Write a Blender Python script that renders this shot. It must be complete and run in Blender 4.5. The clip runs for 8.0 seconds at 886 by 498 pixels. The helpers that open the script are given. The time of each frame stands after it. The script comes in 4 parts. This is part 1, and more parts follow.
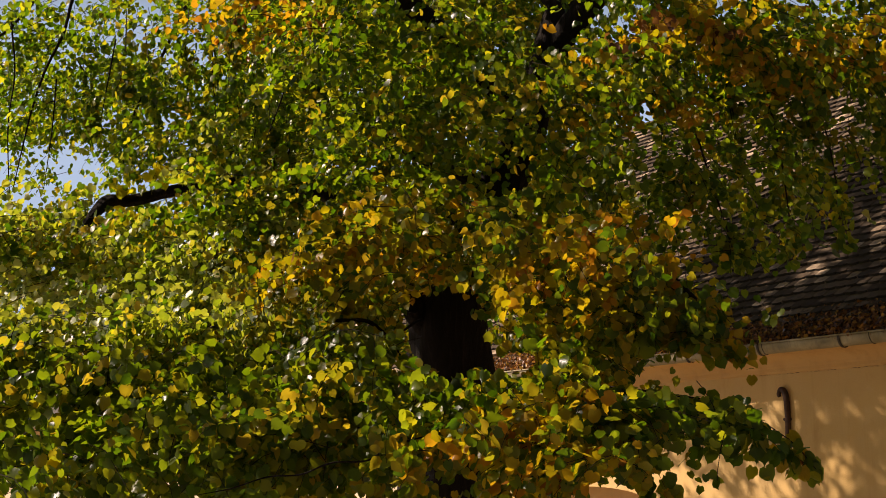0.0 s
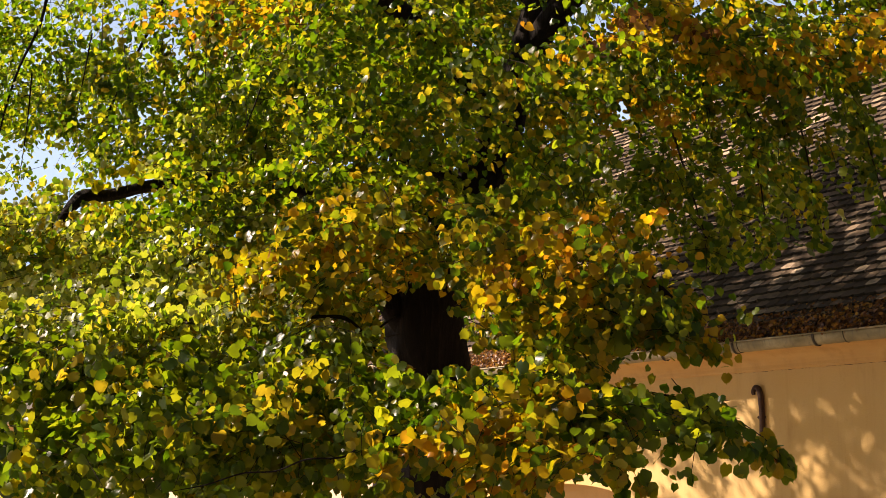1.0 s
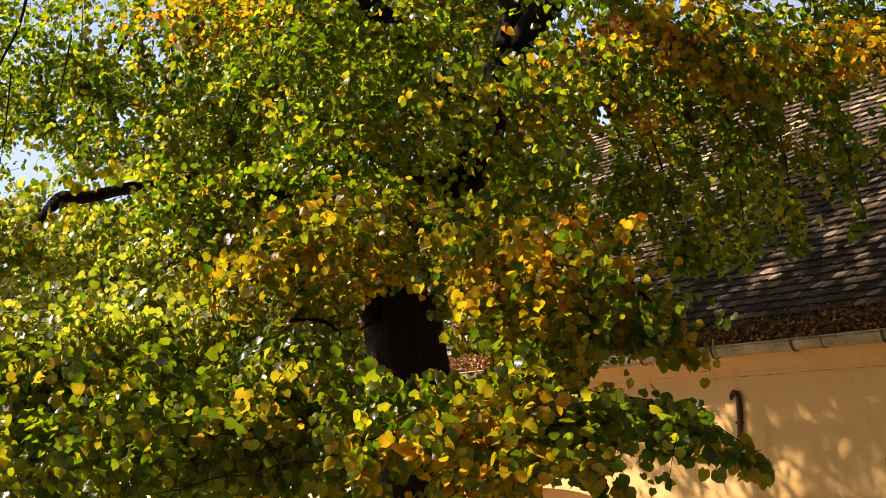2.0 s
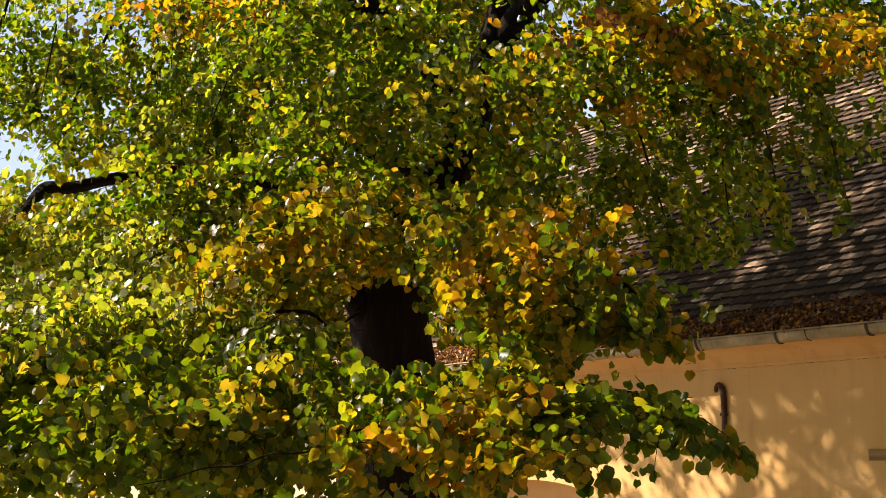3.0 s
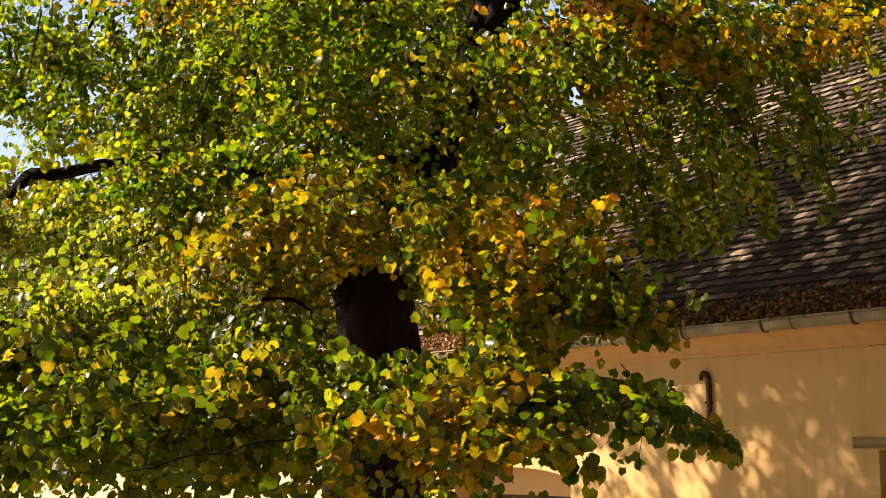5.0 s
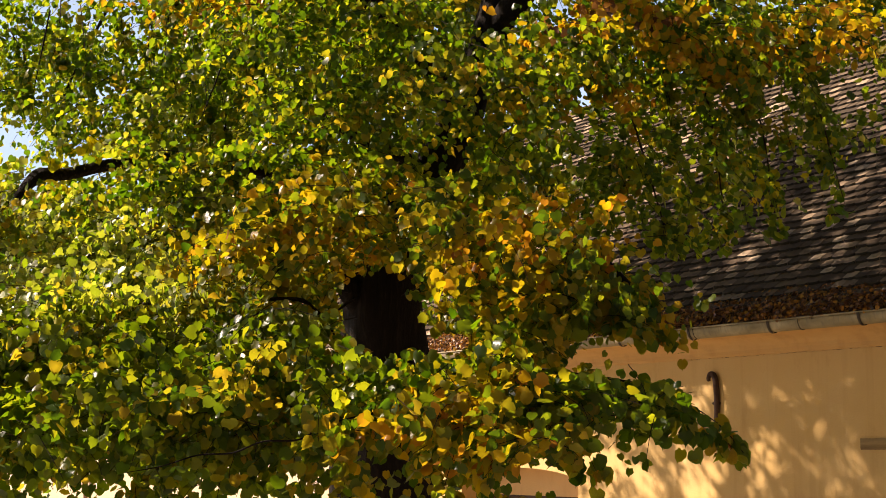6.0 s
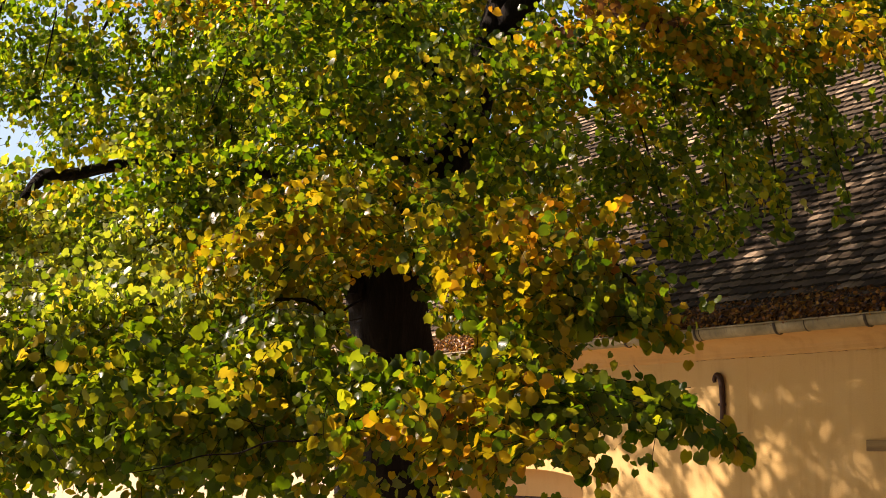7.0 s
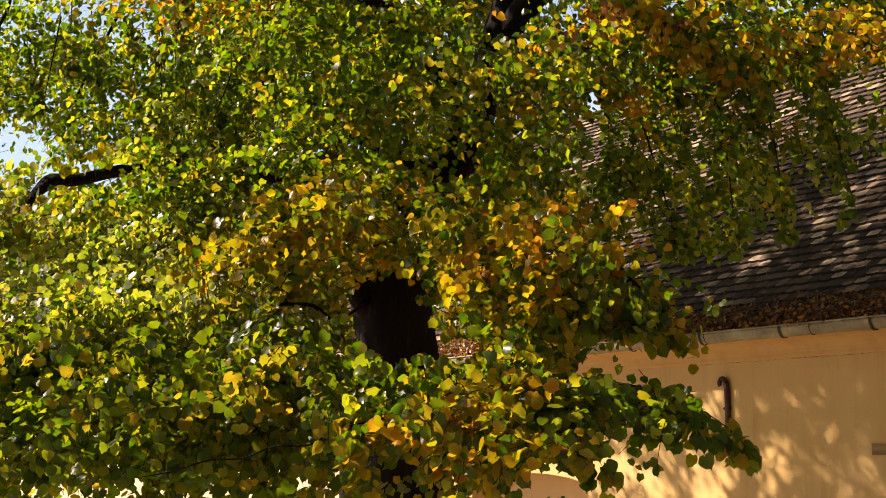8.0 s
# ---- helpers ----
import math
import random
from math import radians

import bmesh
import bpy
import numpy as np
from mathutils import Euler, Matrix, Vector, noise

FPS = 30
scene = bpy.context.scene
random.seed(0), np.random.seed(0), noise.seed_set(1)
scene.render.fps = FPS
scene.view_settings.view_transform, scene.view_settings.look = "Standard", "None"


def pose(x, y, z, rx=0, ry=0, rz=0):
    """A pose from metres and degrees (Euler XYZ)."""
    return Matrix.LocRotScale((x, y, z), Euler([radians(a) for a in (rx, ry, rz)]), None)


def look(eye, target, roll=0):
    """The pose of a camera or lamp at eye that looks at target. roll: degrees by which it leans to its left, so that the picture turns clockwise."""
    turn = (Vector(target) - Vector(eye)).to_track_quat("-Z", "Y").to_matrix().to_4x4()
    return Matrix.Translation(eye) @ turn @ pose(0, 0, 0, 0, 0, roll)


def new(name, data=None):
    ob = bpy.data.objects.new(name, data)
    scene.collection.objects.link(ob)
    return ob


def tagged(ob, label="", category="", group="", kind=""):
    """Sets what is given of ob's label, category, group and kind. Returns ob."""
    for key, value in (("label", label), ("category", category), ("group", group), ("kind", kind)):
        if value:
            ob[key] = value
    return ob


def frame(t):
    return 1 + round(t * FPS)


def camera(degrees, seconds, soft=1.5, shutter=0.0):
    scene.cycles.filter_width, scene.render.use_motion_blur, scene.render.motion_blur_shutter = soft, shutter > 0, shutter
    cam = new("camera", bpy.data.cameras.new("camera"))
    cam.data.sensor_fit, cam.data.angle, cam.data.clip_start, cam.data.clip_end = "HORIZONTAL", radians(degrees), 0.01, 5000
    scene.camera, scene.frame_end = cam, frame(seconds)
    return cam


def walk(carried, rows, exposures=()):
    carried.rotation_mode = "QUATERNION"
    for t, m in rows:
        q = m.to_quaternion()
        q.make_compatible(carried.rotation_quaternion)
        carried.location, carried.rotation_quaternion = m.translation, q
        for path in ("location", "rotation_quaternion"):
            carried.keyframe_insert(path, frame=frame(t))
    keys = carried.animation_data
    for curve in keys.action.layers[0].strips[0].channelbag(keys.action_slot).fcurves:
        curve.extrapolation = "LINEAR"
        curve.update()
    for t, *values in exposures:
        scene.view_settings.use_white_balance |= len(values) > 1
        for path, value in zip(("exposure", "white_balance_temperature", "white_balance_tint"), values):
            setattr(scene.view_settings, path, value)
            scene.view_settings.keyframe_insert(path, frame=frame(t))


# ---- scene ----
# ---- camera ----
cam = camera(36.181, 8.0, 0.5)
EYE = (0.0, 0.0, 2.0)
ROWS = [
    (0.0, 99.346, 0.431, 3.197),
    (0.5, 99.234, 0.365, 2.690),
    (1.0, 99.210, 0.287, 2.174),
    (1.5, 99.412, 0.192, 1.685),
    (3.0, 99.024, 0.039, 0.657),
    (3.5, 98.755, -0.020, 0.372),
    (4.0, 98.602, -0.030, 0.102),
    (4.5, 98.507, 0.012, 0.011),
    (6.0, 98.522, -0.136, 0.360),
    (6.5, 98.491, -0.197, 0.522),
    (7.0, 98.554, -0.242, 0.586),
    (7.5, 98.620, -0.235, 0.667),
    (8.0, 98.738, -0.135, 0.793),
]
walk(cam, [(t, pose(*EYE, rx, ry, rz)) for t, rx, ry, rz in ROWS], [(0.0, 0.52, 8000, 23), (0.3, 1.14, 8000, 23), (8.0, 1.14, 8000, 23)])

# ---- light ----
SUN_TRAVEL = Vector((0.727, -0.115, -0.573)).normalized()
sun_data = bpy.data.lights.new("sun", "SUN")
sun_data.energy = 5.0
sun_data.angle = radians(0.85)
sun_data.color = (1.0, 0.955, 0.89)
sun = new("sun", sun_data)
sun.matrix_basis = look((0, 0, 0), SUN_TRAVEL)

sky_world = bpy.data.worlds.new("sky")
scene.world = sky_world
sky_world.use_nodes = True
wn = sky_world.node_tree
sky = wn.nodes.new("ShaderNodeTexSky")
sky.sky_type = "NISHITA"
sky.sun_disc = False
sky.sun_elevation = math.asin(-SUN_TRAVEL.z)
sky.sun_rotation = math.atan2(-SUN_TRAVEL.x, -SUN_TRAVEL.y)
sky.altitude = 300
sky.dust_density = 1.5
wn.nodes["Background"].inputs["Strength"].default_value = 0.033
# pale autumn haze that brightens the sky towards the horizon, all the way round
sky_dir = wn.nodes.new("ShaderNodeTexCoord")
sky_up = wn.nodes.new("ShaderNodeSeparateXYZ")
wn.links.new(sky_dir.outputs["Generated"], sky_up.inputs["Vector"])
haze = wn.nodes.new("ShaderNodeMapRange")
haze.interpolation_type = "SMOOTHSTEP"
for key, value in (("From Min", 0.25), ("From Max", 0.46), ("To Min", 0.9), ("To Max", 0.0)):
    haze.inputs[key].default_value = value
wn.links.new(sky_up.outputs["Z"], haze.inputs["Value"])
sky_mix = wn.nodes.new("ShaderNodeMix")
sky_mix.data_type = "RGBA"
wn.links.new(haze.outputs["Result"], sky_mix.inputs["Factor"])
wn.links.new(sky.outputs["Color"], sky_mix.inputs[6])
sky_mix.inputs[7].default_value = (8.6, 13.0, 19.5, 1)
wn.links.new(sky_mix.outputs[2], wn.nodes["Background"].inputs["Color"])


# ---- materials ----
class Nodes:
    """Short forms for building one node material."""

    def __init__(self, name):
        self.mat = bpy.data.materials.new(name)
        self.mat.use_nodes = True
        self.t = self.mat.node_tree
        self.bsdf = self.t.nodes["Principled BSDF"]
        self.out = self.t.nodes["Material Output"]
        self.coord = self.add("ShaderNodeTexCoord")

    def add(self, kind):
        return self.t.nodes.new(kind)

    def link(self, a, b):
        self.t.links.new(a, b)

    def put(self, socket, value):
        if isinstance(value, bpy.types.NodeSocket):
            self.link(value, socket)
        else:
            socket.default_value = value

    def noise(self, scale, detail=4.0, rough=0.55, stretch=None, space="Object"):
        n = self.add("ShaderNodeTexNoise")
        n.inputs["Scale"].default_value = scale
        n.inputs["Detail"].default_value = detail
        n.inputs["Roughness"].default_value = rough
        src = self.coord.outputs[space]
        if stretch:
            m = self.add("ShaderNodeMapping")
            m.inputs["Scale"].default_value = stretch
            self.link(src, m.inputs["Vector"])
            src = m.outputs["Vector"]
        self.link(src, n.inputs["Vector"])
        return n.outputs["Fac"]

    def ramp(self, fac, stops):
        r = self.add("ShaderNodeValToRGB")
        e = r.color_ramp.elements
        while len(e) < len(stops):
            e.new(0.5)
        for el, (pos, col) in zip(e, stops):
            el.position = pos
            el.color = (*col, 1) if len(col) == 3 else col
        self.put(r.inputs["Fac"], fac)
        return r.outputs["Color"]

    def mix(self, fac, a, b, kind="MIX"):
        m = self.add("ShaderNodeMix")
        m.data_type = "RGBA"
        m.blend_type = kind
        self.put(m.inputs["Factor"], fac)
        for sock, v in ((m.inputs[6], a), (m.inputs[7], b)):
            self.put(sock, (*v, 1) if isinstance(v, tuple) and len(v) == 3 else v)
        return m.outputs[2]

    def math(self, op, a, b=0.0, clamp=False):
        m = self.add("ShaderNodeMath")
        m.operation = op
        m.use_clamp = clamp
        self.put(m.inputs[0], a)
        self.put(m.inputs[1], b)
        return m.outputs[0]

    def bump(self, height, strength=0.4, distance=0.01):
        b = self.add("ShaderNodeBump")
        b.inputs["Strength"].default_value = strength
        b.inputs["Distance"].default_value = distance
        self.link(height, b.inputs["Height"])
        self.link(b.outputs["Normal"], self.bsdf.inputs["Normal"])
        return b.outputs["Normal"]

    def finish(self, color, rough=0.8, metal=0.0, spec=0.4):
        self.put(self.bsdf.inputs["Base Color"], (*color, 1) if isinstance(color, tuple) else color)
        self.put(self.bsdf.inputs["Roughness"], rough)
        self.bsdf.inputs["Metallic"].default_value = metal
        self.bsdf.inputs["Specular IOR Level"].default_value = spec
        return self.mat


def leaf_material(name, stops, glow, gloss=0.48, through_share=0.66, rough=0.33):
    """A living leaf: each leaf takes its colour from the stops; part of the light passes through."""
    n = Nodes(name)
    geo = n.add("ShaderNodeNewGeometry")
    info = n.add("ShaderNodeObjectInfo")
    pick = n.math("FRACT", n.math("ADD", geo.outputs["Random Per Island"], info.outputs["Random"]))
    col = n.ramp(pick, stops)
    spots = n.noise(45.0, 3.0)
    col = n.mix(n.math("MULTIPLY", n.math("SUBTRACT", spots, 0.62, True), 1.0, True), col, (0.16, 0.075, 0.008))
    mottle = n.noise(9.0, 2.0)
    hsv = n.add("ShaderNodeHueSaturation")
    n.put(hsv.inputs["Value"], n.math("ADD", n.math("MULTIPLY", mottle, 0.7), 0.65))
    n.link(col, hsv.inputs["Color"])
    col = hsv.outputs["Color"]
    n.finish(col, rough, 0.0, gloss)
    n.bump(n.noise(60.0, 3.0), 0.25, 0.004)
    thin = n.add("ShaderNodeBsdfTranslucent")
    passing = n.add("ShaderNodeHueSaturation")
    n.put(passing.inputs["Value"], n.math("ADD", n.math("MULTIPLY", mottle, 0.5), 0.75))
    n.link(n.ramp(pick, glow), passing.inputs["Color"])
    n.link(passing.outputs["Color"], thin.inputs["Color"])
    blend = n.add("ShaderNodeMixShader")
    blend.inputs["Fac"].default_value = through_share
    n.link(n.bsdf.outputs["BSDF"], blend.inputs[1])
    n.link(thin.outputs["BSDF"], blend.inputs[2])
    n.link(blend.outputs["Shader"], n.out.inputs["Surface"])
    return n.mat


GREEN = leaf_material("leaf_green", [
    (0.0, (0.028, 0.060, 0.008)), (0.42, (0.048, 0.088, 0.013)), (0.66, (0.095, 0.145, 0.018)),
    (0.86, (0.17, 0.21, 0.028)), (0.96, (0.28, 0.25, 0.022))], [
    (0.0, (0.065, 0.16, 0.004)), (0.42, (0.135, 0.24, 0.006)), (0.66, (0.25, 0.33, 0.012)),
    (0.86, (0.38, 0.44, 0.018)), (0.96, (0.56, 0.50, 0.018))])
TURNING = leaf_material("leaf_turning", [
    (0.0, (0.028, 0.060, 0.008)), (0.33, (0.085, 0.125, 0.014)), (0.58, (0.17, 0.165, 0.015)),
    (0.8, (0.26, 0.215, 0.017)), (0.97, (0.35, 0.25, 0.020))], [
    (0.0, (0.05, 0.135, 0.005)), (0.33, (0.18, 0.245, 0.009)), (0.58, (0.35, 0.315, 0.014)),
    (0.8, (0.46, 0.345, 0.018)), (0.97, (0.53, 0.345, 0.020))])
GOLDEN = leaf_material("leaf_golden", [
    (0.0, (0.150, 0.160, 0.015)), (0.25, (0.338, 0.254, 0.016)), (0.6, (0.423, 0.254, 0.017)),
    (0.86, (0.432, 0.207, 0.017)), (0.98, (0.348, 0.132, 0.017))], [
    (0.0, (0.338, 0.338, 0.009)), (0.25, (0.545, 0.414, 0.013)), (0.6, (0.584, 0.367, 0.015)),
    (0.86, (0.584, 0.282, 0.015)), (0.98, (0.432, 0.169, 0.015))])
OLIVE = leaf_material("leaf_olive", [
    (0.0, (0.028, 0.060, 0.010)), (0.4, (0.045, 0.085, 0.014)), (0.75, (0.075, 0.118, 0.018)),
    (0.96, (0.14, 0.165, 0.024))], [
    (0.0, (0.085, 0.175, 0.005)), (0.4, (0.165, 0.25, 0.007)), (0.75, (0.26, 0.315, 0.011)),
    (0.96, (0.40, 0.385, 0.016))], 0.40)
# green leaf with sunlight and whitish sheen put into its paler colours
SUNLIT_LEAF = leaf_material("leaf_sunlit_pale", [
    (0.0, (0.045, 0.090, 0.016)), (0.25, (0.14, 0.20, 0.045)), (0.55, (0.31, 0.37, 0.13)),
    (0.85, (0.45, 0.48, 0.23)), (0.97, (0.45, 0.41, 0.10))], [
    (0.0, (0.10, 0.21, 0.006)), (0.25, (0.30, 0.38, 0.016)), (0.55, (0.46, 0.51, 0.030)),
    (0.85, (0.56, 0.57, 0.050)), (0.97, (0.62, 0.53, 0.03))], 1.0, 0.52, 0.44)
YELLOW = leaf_material("leaf_yellow", [
    (0.0, (0.28, 0.29, 0.03)), (0.4, (0.46, 0.41, 0.03)), (0.9, (0.52, 0.42, 0.03))], [
    (0.0, (0.48, 0.50, 0.02)), (0.4, (0.66, 0.58, 0.02)), (0.9, (0.70, 0.54, 0.02))])
DRY = leaf_material("leaf_dry", [
    (0.0, (0.030, 0.014, 0.006)), (0.3, (0.09, 0.032, 0.008)), (0.6, (0.20, 0.070, 0.014)),
    (0.85, (0.40, 0.15, 0.022)), (0.97, (0.48, 0.25, 0.030))], [
    (0.0, (0.10, 0.04, 0.012)), (0.5, (0.30, 0.13, 0.03)), (1.0, (0.55, 0.30, 0.06))], 0.3, 0.25)


def bark_material():
    n = Nodes("bark")
    ridges = n.noise(9.0, 6.0, 0.65, (3.2, 3.2, 0.55))
    fine = n.noise(60.0, 4.0, 0.6, (1.5, 1.5, 0.5))
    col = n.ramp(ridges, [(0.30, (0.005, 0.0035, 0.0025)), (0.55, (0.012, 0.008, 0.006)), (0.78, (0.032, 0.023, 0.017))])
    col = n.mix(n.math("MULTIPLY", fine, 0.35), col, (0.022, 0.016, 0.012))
    n.bump(n.math("ADD", ridges, n.math("MULTIPLY", fine, 0.3)), 0.9, 0.03)
    return n.finish(col, 0.9, 0.0, 0.12)


def twig_material():
    n = Nodes("twig_bark")
    col = n.ramp(n.noise(30.0, 3.0), [(0.3, (0.012, 0.008, 0.005)), (0.7, (0.034, 0.020, 0.012))])
    return n.finish(col, 0.8, 0.0, 0.15)


def plaster_material(name, base, pale, deep):
    n = Nodes(name)
    big = n.noise(0.7, 5.0, 0.6)
    mid = n.noise(3.5, 6.0, 0.65, (1.0, 1.0, 0.5))
    grain = n.noise(55.0, 4.0, 0.6)
    streaks = n.noise(2.2, 5.0, 0.6, (3.0, 3.0, 0.16))
    col = n.mix(n.math("MULTIPLY", n.math("SUBTRACT", big, 0.35, True), 2.2, True), base, pale)
    col = n.mix(n.math("MULTIPLY", n.math("SUBTRACT", mid, 0.55, True), 2.6, True), col, deep)
    col = n.mix(n.math("MULTIPLY", n.math("SUBTRACT", streaks, 0.52, True), 1.5, True), col, deep)
    col = n.mix(n.math("MULTIPLY", grain, 0.16), col, (0.30, 0.19, 0.09))
    n.bump(n.math("ADD", n.math("MULTIPLY", mid, 1.5), n.math("MULTIPLY", grain, 0.5)), 0.5, 0.012)
    return n.finish(col, 0.92, 0.0, 0.2)


def tile_material():
    n = Nodes("clay_tile")
    info = n.add("ShaderNodeObjectInfo")
    geo = n.add("ShaderNodeNewGeometry")
    pick = n.math("FRACT", n.math("ADD", geo.outputs["Random Per Island"], info.outputs["Random"]))
    col = n.ramp(pick, [(0.0, (0.050, 0.034, 0.021)), (0.5, (0.082, 0.056, 0.035)), (0.85, (0.19, 0.133, 0.085)), (1.0, (0.46, 0.34, 0.23))])
    lichen = n.noise(14.0, 5.0, 0.6)
    col = n.mix(n.math("MULTIPLY", n.math("SUBTRACT", lichen, 0.52, True), 3.0, True), col, (0.055, 0.044, 0.030))
    col = n.mix(n.math("MULTIPLY", n.math("SUBTRACT", n.noise(1.3, 4.0), 0.45, True), 1.6, True), col, (0.060, 0.046, 0.032))
    grain = n.noise(80.0, 4.0)
    n.bump(n.math("ADD", grain, lichen), 0.5, 0.006)
    return n.finish(col, 0.92, 0.0, 0.15)


def zinc_material():
    n = Nodes("weathered_zinc")
    blotch = n.noise(6.0, 5.0, 0.6, (0.5, 1, 1))
    col = n.ramp(blotch, [(0.3, (0.16, 0.125, 0.062)), (0.55, (0.30, 0.24, 0.135)), (0.75, (0.44, 0.36, 0.22))])
    drip = n.noise(18.0, 4.0, 0.6, (2.0, 1, 0.3))
    col = n.mix(n.math("MULTIPLY", n.math("SUBTRACT", drip, 0.50, True), 3.0, True), col, (0.16, 0.13, 0.09))
    return n.finish(col, 0.6, 0.08, 0.35)


def simple_material(name, a, b, scale, rough, metal=0.0, stretch=None, bump=0.3):
    n = Nodes(name)
    f = n.noise(scale, 5.0, 0.6, stretch)
    g = n.noise(scale * 9, 3.0)
    col = n.ramp(f, [(0.3, a), (0.72, b)])
    col = n.mix(n.math("MULTIPLY", g, 0.3), col, tuple(x * 0.6 for x in a))
    n.bump(n.math("ADD", f, n.math("MULTIPLY", g, 0.4)), bump, 0.006)
    return n.finish(col, rough, metal, 0.4)


BARK = bark_material()
TWIG = twig_material()
PLASTER = plaster_material("ochre_plaster", (0.63, 0.395, 0.150), (0.69, 0.46, 0.205), (0.46, 0.255, 0.085))
# the house plaster again, with overexposed sunlight put into its paler colour
SUNLIT_PLASTER = plaster_material("plaster_sunlit_tint", (0.66, 0.49, 0.31), (0.70, 0.55, 0.37), (0.57, 0.40, 0.23))
COVE = plaster_material("cornice_plaster", (0.62, 0.35, 0.13), (0.68, 0.42, 0.17), (0.42, 0.22, 0.075))
INFILL = plaster_material("niche_plaster", (0.72, 0.44, 0.18), (0.76, 0.49, 0.23), (0.60, 0.34, 0.14))
TILE = tile_material()
# shadow lines between tile rows, put into the colour of the foot faces
FOOT_SHADE = simple_material("shaded_tile_foot", (0.012, 0.010, 0.007), (0.035, 0.028, 0.018), 30.0, 0.95)
ZINC = zinc_material()
IRON = simple_material("rusty_iron", (0.035, 0.016, 0.010), (0.10, 0.045, 0.025), 25.0, 0.75, 0.2)
STRAP = simple_material("dark_iron", (0.03, 0.022, 0.016), (0.07, 0.05, 0.035), 25.0, 0.6, 0.4)
OAK = simple_material("weathered_oak", (0.20, 0.115, 0.042), (0.38, 0.25, 0.105), 5.0, 0.8, 0.0, (0.3, 3, 3))
DOORWOOD = simple_material("brown_door_paint", (0.065, 0.026, 0.012), (0.12, 0.05, 0.022), 6.0, 0.6, 0.0, (4, 4, 0.4))
DARKWOOD = simple_material("dark_wood", (0.05, 0.026, 0.014), (0.10, 0.055, 0.03), 6.0, 0.7, 0.0, (0.4, 4, 4))
GROUND = simple_material("gravel_and_grass", (0.19, 0.165, 0.12), (0.32, 0.28, 0.21), 1.8, 0.95)
MULCH = simple_material("leaf_mould", (0.035, 0.018, 0.009), (0.10, 0.05, 0.02), 14.0, 0.95)
ROOFDECK = simple_material("roof_battens", (0.05, 0.04, 0.03), (0.10, 0.075, 0.055), 4.0, 0.9)


# ---- building helpers ----
def part(name, bm, material, parent=None, label="", m=None, smooth=False):
    """Link a bmesh as one mesh object, under a thing or part if one is given."""
    me = bpy.data.meshes.new(name)
    bm.to_mesh(me)
    bm.free()
    me.materials.append(material)
    if smooth:
        me.shade_smooth()
    ob = new(name, me)
    if m is not None:
        ob.matrix_basis = m
    if parent is not None:
        ob.parent = parent
    if label:
        ob["label"] = label
    return ob


def mesh_from_arrays(name, verts, faces, material):
    """A mesh of equal polygons from numpy arrays."""
    me = bpy.data.meshes.new(name)
    k = faces.shape[1]
    me.vertices.add(len(verts))
    me.vertices.foreach_set("co", np.ascontiguousarray(verts, dtype=np.float32).ravel())
    me.loops.add(faces.size)
    me.loops.foreach_set("vertex_index", np.ascontiguousarray(faces, dtype=np.int32).ravel())
    me.polygons.add(len(faces))
    me.polygons.foreach_set("loop_start", np.arange(0, faces.size, k, dtype=np.int32))
    me.update(calc_edges=True)
    me.materials.append(material)
    return me


def box(bm, lo, hi, bevel=0.0):
    """Add a box from corner to corner; bevelled if asked."""
    r = bmesh.ops.create_cube(bm, size=1.0)
    c = [(a + b) / 2 for a, b in zip(lo, hi)]
    d = [b - a for a, b in zip(lo, hi)]
    for v in r["verts"]:
        v.co = Vector((c[0] + v.co.x * d[0], c[1] + v.co.y * d[1], c[2] + v.co.z * d[2]))
    if bevel:
        edges = list({e for v in r["verts"] for e in v.link_edges})
        bmesh.ops.bevel(bm, geom=edges, offset=bevel, segments=2, affect="EDGES")


def prism(bm, outline, y0, y1):
    """Add a solid from an outline of (x, z), between two depths."""
    a = [bm.verts.new((x, y0, z)) for x, z in outline]
    b = [bm.verts.new((x, y1, z)) for x, z in outline]
    bm.faces.new(a)
    bm.faces.new(b[::-1])
    for i in range(len(a)):
        j = (i + 1) % len(a)
        bm.faces.new((a[j], a[i], b[i], b[j]))


def catmull(points, steps):
    """A smooth line through points."""
    p = [Vector(q) for q in points]
    p = [2 * p[0] - p[1]] + p + [2 * p[-1] - p[-2]]
    out = []
    for i in range(1, len(p) - 2):
        for k in range(steps):
            t = k / steps
            a, b, c, d = p[i - 1], p[i], p[i + 1], p[i + 2]
            out.append(0.5 * (2 * b + (c - a) * t + (2 * a - 5 * b + 4 * c - d) * t * t + (3 * b - a - 3 * c + d) * t ** 3))
    out.append(p[-2])
    return out


